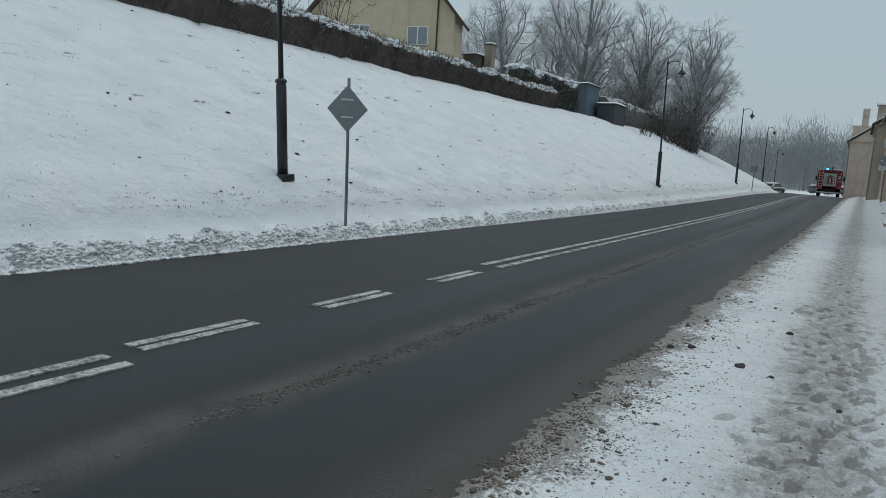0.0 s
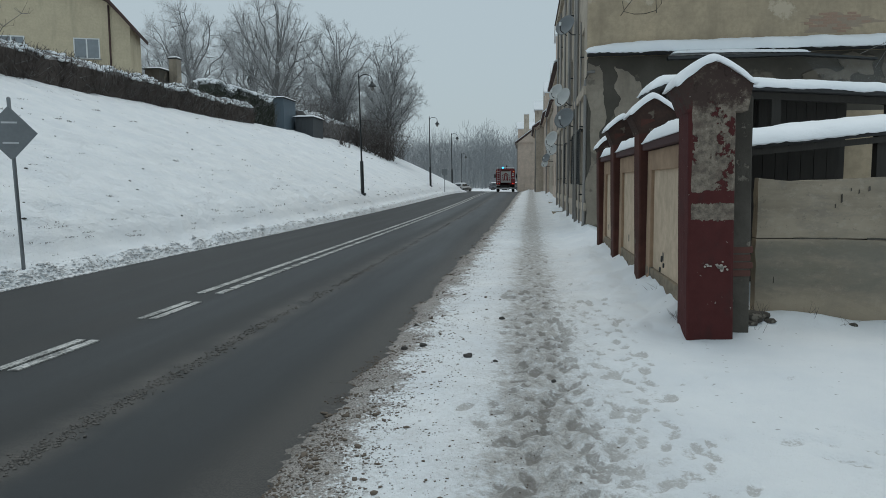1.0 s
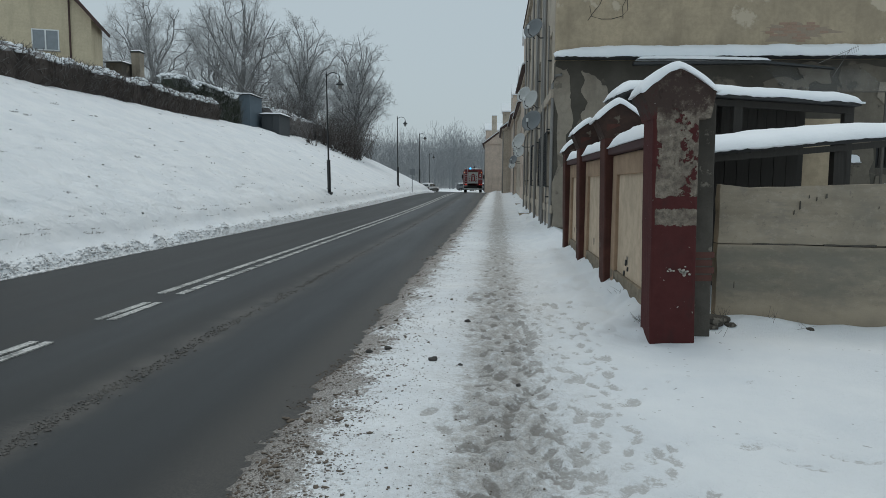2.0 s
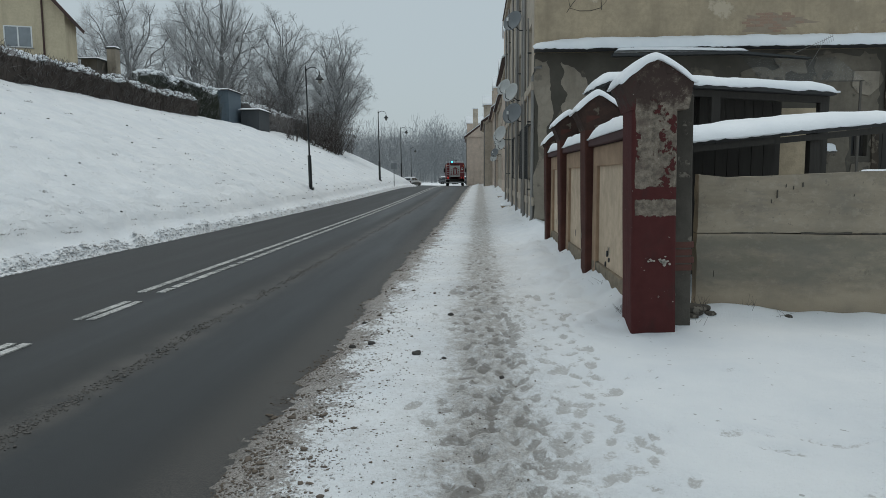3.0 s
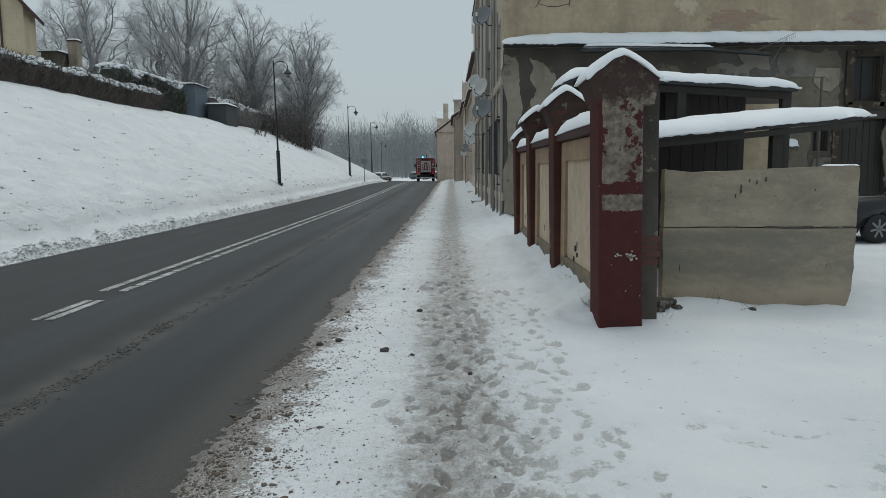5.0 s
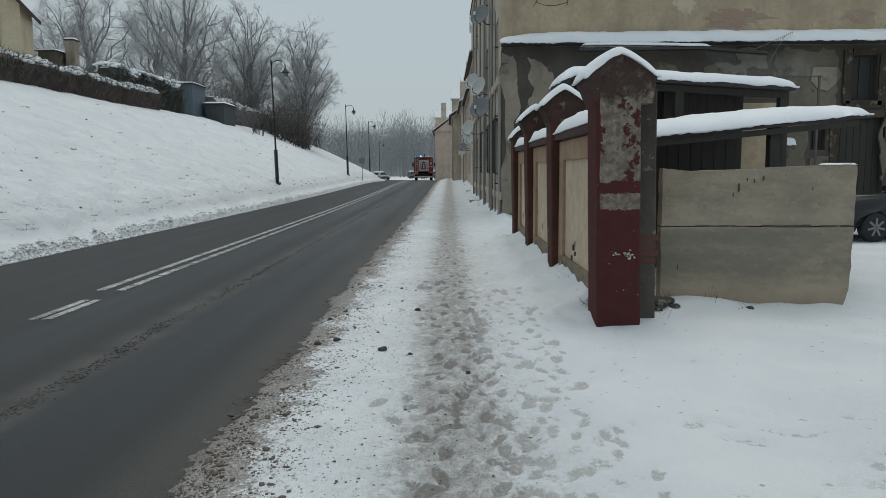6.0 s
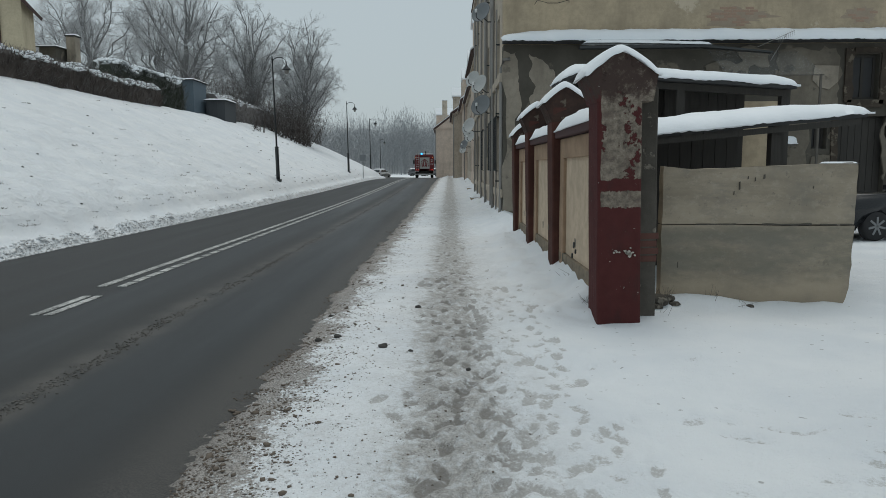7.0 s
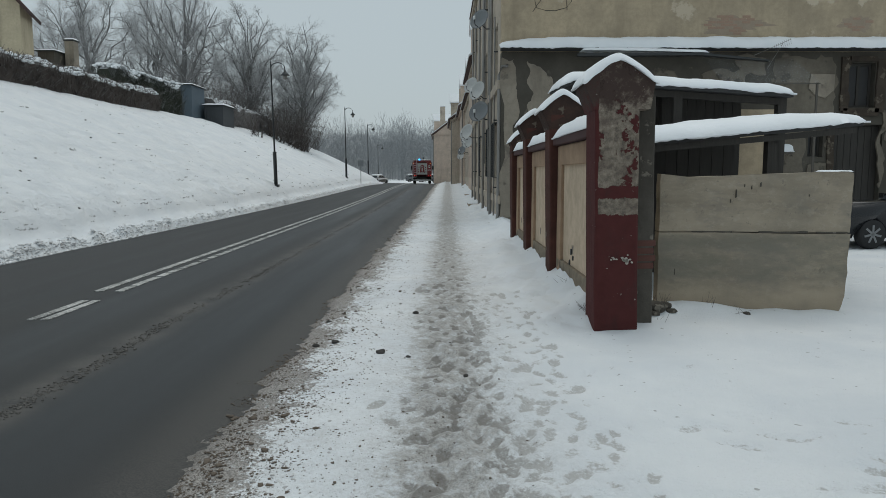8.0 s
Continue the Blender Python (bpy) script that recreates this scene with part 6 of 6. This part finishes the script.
    part("rail", tube([(-1.08, -0.12, 1.1), (-1.08, -0.12, 2.95), (-1.08, 0.05, 3.3), (-1.08, 0.3, 3.1)], 0.022, 6), ALU, lad)
    for k in range(6):
        part("rung", tube([(-1.08, -0.12, 1.2 + k * 0.3), (-0.72, -0.12, 1.2 + k * 0.3)], 0.02, 6), WHITE, lad, "white rung")
    # lights
    bc = part("beacon", lathe([(0.1, 3.06), (0.11, 3.1), (0.1, 3.24), (0.04, 3.28)], 12, pose(-0.35, 0.2, 0)), BLUELIGHT, p, "lit blue beacon", True)
    part("beacon_base", box(-0.5, -0.2, 0.08, 0.32, 3.0, 3.07, 0.01), CHASSIS, bc)
    for x in (-1.12, 1.08):
        part("marker_light", lathe([(0.05, 0), (0.05, 0.03), (0.02, 0.04)], 10, pose(x, -0.002, 2.66, 90)), AMBER, p, "amber marker lamp", True)
    for x0 in (-1.15, 0.75):
        cl = part("lamp_cluster", box(x0, x0 + 0.42, -0.04, -0.002, 1.0, 1.16), DARKRED, p)
        for k in (0.14, 0.34):
            part("tail_light", box(x0 + k - 0.04, x0 + k + 0.04, -0.055, -0.041, 1.03, 1.13, 0.01), REDLIGHT, cl, "lit red tail light")
    # plates, bumper, notice
    part("number_plate", box(-1.18, -0.72, -0.05, -0.03, 0.84, 0.94), WHITE, p)
    part("plate_bar", box(-1.12, -0.78, -0.056, -0.051, 0.865, 0.915), CHASSIS, p)
    bp = part("bumper", box(-1.2, 1.15, -0.3, -0.22, 0.42, 0.56, 0.015), WHITE, p, "white bar bumper")
    for x0 in (-1.15, 0.5):
        for k in range(9):
            bm = prism([(x0 + k * 0.065, 0.44), (x0 + k * 0.065 + 0.03, 0.44), (x0 + k * 0.065 + 0.055, 0.49), (x0 + k * 0.065 + 0.03, 0.54), (x0 + k * 0.065, 0.54), (x0 + k * 0.065 + 0.025, 0.49)], "y", -0.306, -0.301)
            part("chevron", bm, CHASSIS, bp)
    for x in (-0.6, 0.5):
        part("bumper_strut", tube([(x, -0.02, 1.15), (x * 1.05, -0.22, 0.5)], 0.035, 6), CHASSIS, bp)
    part("notice", box(0.86, 1.06, -0.012, -0.001, 2.1, 2.42), WHITE, p)
    part("notice_disc", lathe([(0.08, 0), (0.08, 0.006)], 16, pose(0.96, -0.012, 2.3, 90)), BRICK, p)
    for word, x in (("339", 0.72), ("24", 1.12)):
        font = bpy.data.curves.new("fleet_number", "FONT")
        font.body, font.size, font.extrude = word, 0.2, 0.004
        tmp = new("fleet_number", font)
        bpy.context.view_layer.update()
        me = bpy.data.meshes.new_from_object(tmp.evaluated_get(bpy.context.evaluated_depsgraph_get()))
        bpy.data.objects.remove(tmp)
        me.materials.clear()
        me.materials.append(WHITE)
        num = new("fleet_number", me)
        num.parent = p
        num.matrix_local = pose(x - 0.02, -0.008, 1.74, 90)
    part("number_tile", box(1.03, 1.09, -0.012, -0.001, 1.74, 1.88, 0.004), WHITE, p)
    # roof gear
    for x in (-1.05, 1.05):
        rl = part("roof_rail", tube([(x, 0.1, 3.05), (x, 0.15, 3.2), (x, 4.7, 3.2), (x, 4.75, 3.05)], 0.02, 6), ALU, p)
    part("roof_rail", tube([(-0.2, 0.1, 3.18), (1.05, 0.1, 3.18)], 0.02, 6), ALU, p)
    part("water_monitor", tube([(0.15, 1.0, 3.0), (0.15, 1.0, 3.3), (0.15, 0.5, 3.42), (0.15, 0.2, 3.44)], [0.09, 0.08, 0.06, 0.05], 10), CHASSIS, p, "black roof water cannon")
    return p


fire_truck(pose(-2.75, 91.0, float(swell(91.0)), 0, 0, 1.5))


# ---- loose bits ----
def lumps(name, label, category, count, place, size, mat, seed):
    """Many small crumbs lying on the ground, one joined mesh."""
    r = random.Random(seed)
    ico = bmesh.new()
    bmesh.ops.create_icosphere(ico, subdivisions=1, radius=1.0)
    base = np.array([v.co[:] for v in ico.verts])
    tri = np.array([[v.index for v in f.verts] for f in ico.faces])
    ico.free()
    xy = np.array([place(r) for _ in range(count)])
    z = land(xy[:, 0], xy[:, 1])
    z = np.maximum(z, np.where((xy[:, 0] - bend(xy[:, 1]) < -1.3) & (xy[:, 0] - bend(xy[:, 1]) > -8.0), road_z(xy[:, 0] - bend(xy[:, 1])) + swell(xy[:, 1]), -9))
    rs = np.random.RandomState(seed)
    s = np.array([size(r) for _ in range(count)])
    jit = rs.uniform(0.45, 1.35, (count, len(base), 1))
    dim = rs.uniform(0.7, 1.3, (count, 1, 3)) * np.array([1, 1, 0.5])
    v = base[None] * jit * dim * s[:, None, None] + np.stack([xy[:, 0], xy[:, 1], z + 0.15 * s], -1)[:, None]
    f = (tri[None] + (np.arange(count) * len(base))[:, None, None]).reshape(-1, 3)
    me = bpy.data.meshes.new(name)
    v = v.reshape(-1, 3)
    me.vertices.add(len(v))
    me.vertices.foreach_set("co", v.ravel())
    me.loops.add(len(f) * 3)
    me.loops.foreach_set("vertex_index", f.ravel())
    me.polygons.add(len(f))
    me.polygons.foreach_set("loop_start", np.arange(len(f)) * 3)
    me.update(calc_edges=True)
    me.materials.append(mat)
    return tagged(new(name, me), label, category, kind="stuff")


def near_y(r, lo, hi):
    return r.uniform(-9, lo) if r.random() < 0.12 else lo * (hi / lo) ** r.random()


def kerb_place(r):
    y = near_y(r, 1.6, 45)
    return (-1.40 + float(drift(y)) + abs(r.gauss(0, 0.33)) + 0.06 * math.sin(y * 2.1) + r.gauss(0, 0.05), y)


def patchy(place, sc, cut):
    def at(r):
        for _ in range(30):
            q = place(r)
            if noise.noise(Vector((q[0] * sc, q[1] * sc, 4.0))) > cut:
                break
        return q
    return at


def lane_place(r):
    y = near_y(r, 2.2, 60)
    mid = -2.9 + 0.05 * noise.noise(Vector((0.0, y * 0.5, 3.0)))
    wide = 0.045 + 0.03 * noise.noise(Vector((1.0, y * 1.5, 7.0)))
    return (mid + r.gauss(0, wide), y)


LANESLUSH = plain("brown_lane_slush", (0.112, 0.105, 0.097), 0.9, grain=50, vary=0.5)
VERGESNOW = plain("grey_snow_crumbs", (0.78, 0.785, 0.79), 0.85, grain=50, vary=0.25)
DIRTYSNOW = plain("dirty_snow_crumbs", (0.50, 0.49, 0.48), 0.85, grain=50, vary=0.35)
lumps("grit", "brown grit and frozen slush crumbs beside the road", "grit", 14500, patchy(kerb_place, 3.5, -0.05), lambda r: 0.003 + 0.009 * r.random() ** 4, CLOD, 5)
lumps("slush", "grey-white slush crumbs thrown up beside the road", "slush", 5000, patchy(lambda r: (lambda q: (q[0] + 0.14, q[1]))(kerb_place(r)), 2.0, -0.2), lambda r: 0.003 + 0.009 * r.random() ** 3, DIRTYSNOW, 6)
lumps("road_grit", "brown-grey slush crumbs in a ragged line along the lane", "slush", 5200, patchy(lane_place, 1.6, -0.45), lambda r: 0.003 + 0.014 * r.random() ** 2.4, LANESLUSH, 7)
lumps("verge_slush", "lumpy grey slush piled along the far verge", "slush", 9000, lambda r: (-7.8 - abs(r.gauss(0, 0.2)), near_y(r, 4, 85)), lambda r: 0.012 + 0.045 * r.random() ** 3, VERGESNOW, 8)
lumps("dirty_verge_slush", "dirty brown-grey slush crumbs along the far road edge", "slush", 4000, lambda r: (-7.78 - abs(r.gauss(0, 0.16)), near_y(r, 4, 85)), lambda r: 0.008 + 0.028 * r.random() ** 3, DIRTYSNOW, 12)
lumps("verge_grit", "brown grit along the far verge", "grit", 1700, lambda r: (-7.8 - abs(r.gauss(0, 0.2)), near_y(r, 4, 70)), lambda r: 0.006 + 0.016 * r.random() ** 3, CLOD, 9)
lumps("crumbs", "small dark crumbs scattered over the trodden snow", "grit", 4800, lambda r: (-1.3 + 1.9 * r.random() ** 1.6, near_y(r, 1.7, 30)), lambda r: 0.0025 + 0.008 * r.random() ** 5, CLOD, 10)


lumps("kerb_clods", "brown frozen clods thrown up beside the road", "clods", 420, patchy(kerb_place, 2.2, 0.05), lambda r: 0.012 + 0.018 * r.random() ** 2.5, CLOD, 16)
lumps("bank_dirt", "small dark clods and leaves on the snowy bank", "dirt", 260, lambda r: (-8.9 - 10 * r.random() ** 1.2, near_y(r, 6, 70)), lambda r: 0.012 + 0.05 * r.random() ** 3, DARKCLOD, 14)


def clod(x, y, s, seed):
    bm = bmesh.new()
    bmesh.ops.create_icosphere(bm, subdivisions=2, radius=1.0)
    for v in bm.verts:
        v.co *= 1 + 0.35 * noise.noise(v.co * 1.7 + Vector((seed, 0, 0)))
        v.co *= 1 + 0.3 * noise.noise(v.co * 4.5 + Vector((0, seed, 0)))
        v.co = Vector((v.co.x * s * 0.75, v.co.y * s * 0.65, v.co.z * s * 0.5))
    ob = part("clod", bm, DARKCLOD)
    ob.location = (x, y, land_at(x, y) + 0.1 * s)
    return tagged(ob, "frozen dark clod lying on the snow", "clod", "clods on the pavement")


for k, (x, y, s) in enumerate(((-0.54, 5.86, 0.055), (-0.31, 7.6, 0.05), (0.18, 5.31, 0.03), (-1.0, 6.25, 0.05), (-1.16, 6.15, 0.045), (-0.3, 5.8, 0.03), (-1.2, 7.1, 0.035), (-0.52, 2.97, 0.05))):
    clod(x, y, s, k * 3.1)


def rubble_stone(x, y, z, s, seed):
    bm = bmesh.new()
    bmesh.ops.create_icosphere(bm, subdivisions=2, radius=1.0)
    for v in bm.verts:
        v.co *= 1 + 0.3 * noise.noise(v.co * 1.3 + Vector((seed, 2, 0)))
        v.co = Vector((v.co.x * s * 1.3, v.co.y * s, v.co.z * s * 0.62))
    ob = part("rubble_stone", bm, GREYPIER)
    ob.location = (x, y, z)
    return tagged(ob, "grey broken masonry lump at the pillar foot", "stone", "rubble by the pillar")


for k, (x, y, s) in enumerate(((2.3, 7.45, 0.12), (2.42, 7.5, 0.08), (2.28, 7.35, 0.06), (2.5, 7.42, 0.05), (3.35, 7.48, 0.035))):
    rubble_stone(x, y, land_at(x, y) + s * 0.12, s, k * 2.7)


def tufts():
    """Dead grass and weeds that stick out of the snow on the bank."""
    r = random.Random(15)
    segs = []
    for _ in range(360):
        y = near_y(r, 6, 75)
        u = r.choice((r.uniform(1.2, 12), r.uniform(1.25, 1.7), r.uniform(2, 12)))
        x = -7.35 - u
        z = land_at(x, y)
        s = r.choice((0.25, 0.35, 0.4, 0.6)) * r.uniform(0.7, 1.2) * min(1.0, 0.45 + y / 40)
        for _ in range(r.randint(6, 18)):
            a = Vector((x + r.gauss(0, 0.06), y + r.gauss(0, 0.1), z - 0.03))
            b = a + Vector((r.gauss(0, 0.06), r.gauss(0, 0.07), r.uniform(0.04, 0.12))) * s
            segs.append((a, b, 0.004 + y * 0.00022, 0.003))
    return tagged(sticks("dead_grass", segs, HEDGE), "dead brown grass and weed stalks poking through snow", "grass", kind="stuff")


tufts()


def fence_weeds():
    r = random.Random(19)
    segs = []
    for x0, y0, n in ((1.56, 7.42, 18), (2.45, 7.6, 16), (3.0, 7.6, 10), (3.3, 7.58, 6), (1.58, 8.6, 8), (2.25, 7.25, 8)):
        for _ in range(n):
            a = Vector((x0 + r.gauss(0, 0.05), y0 + r.gauss(0, 0.08), land_at(x0, y0) - 0.02))
            b = a + Vector((r.gauss(0, 0.07), r.gauss(-0.02, 0.05), r.uniform(0.04, 0.15)))
            segs.append((a, b, 0.0022, 0.001))
    return tagged(sticks("weeds", segs, HEDGE), "dry weed stalks along the fence foot", "grass", kind="stuff")


fence_weeds()

# bare bricks showing in the side pier of the gate pillar and in a patch high on the gable
pillar_one = bpy.data.objects["gate_pillar"]
brick_me = None
for k in range(4):
    if brick_me is None:
        first = part("brick", box(-0.115, 0.115, -0.02, 0.02, -0.032, 0.032, 0.006), BRICK, pillar_one)
        brick_me = first.data
        b = first
    else:
        b = new("brick", brick_me)
        b.parent = pillar_one
    b.location = (2.075 + (0.02 if k % 2 else 0), 0.013, 0.62 + k * 0.078)
gable = bpy.data.objects["tenement"]
pale_me = None
rb = random.Random(31)
for zc, xc, half in ((5.93, 8.5, 4), (5.95, 12.1, 2)):
    ring = []
    for k in range(64):
        a = k * math.tau / 64
        far = 0.75 + 0.55 * noise.noise(Vector((math.cos(a) * 2.2, math.sin(a) * 2.2, xc))) + 0.3 * noise.noise(Vector((math.cos(a) * 7, math.sin(a) * 7, xc)))
        ring.append((xc + math.cos(a) * half * 0.3 * far, zc + math.sin(a) * 0.3 * far))
    part("plaster_patch", prism(ring, "y", GY + 0.047, GY + 0.06), MORTAR, gable, "bare mortar bed where plaster fell")
    for row in range(-3, 4):
        wide = half - abs(row) * 0.7 + rb.uniform(-0.6, 0.6)
        for col in range(-half - 1, half + 2):
            if abs(col + 0.5 * (row % 2)) > wide or rb.random() < 0.38:
                continue
            if pale_me is None:
                b = part("brick", box(-0.118, 0.118, -0.02, 0.02, -0.034, 0.034, 0.006), PALEBRICK, gable)
                pale_me = b.data
            else:
                b = new("brick", pale_me)
                b.parent = gable
            b.location = (xc + (col + 0.5 * (row % 2)) * 0.25, GY + 0.060 + rb.uniform(0, 0.006), zc + row * 0.08)
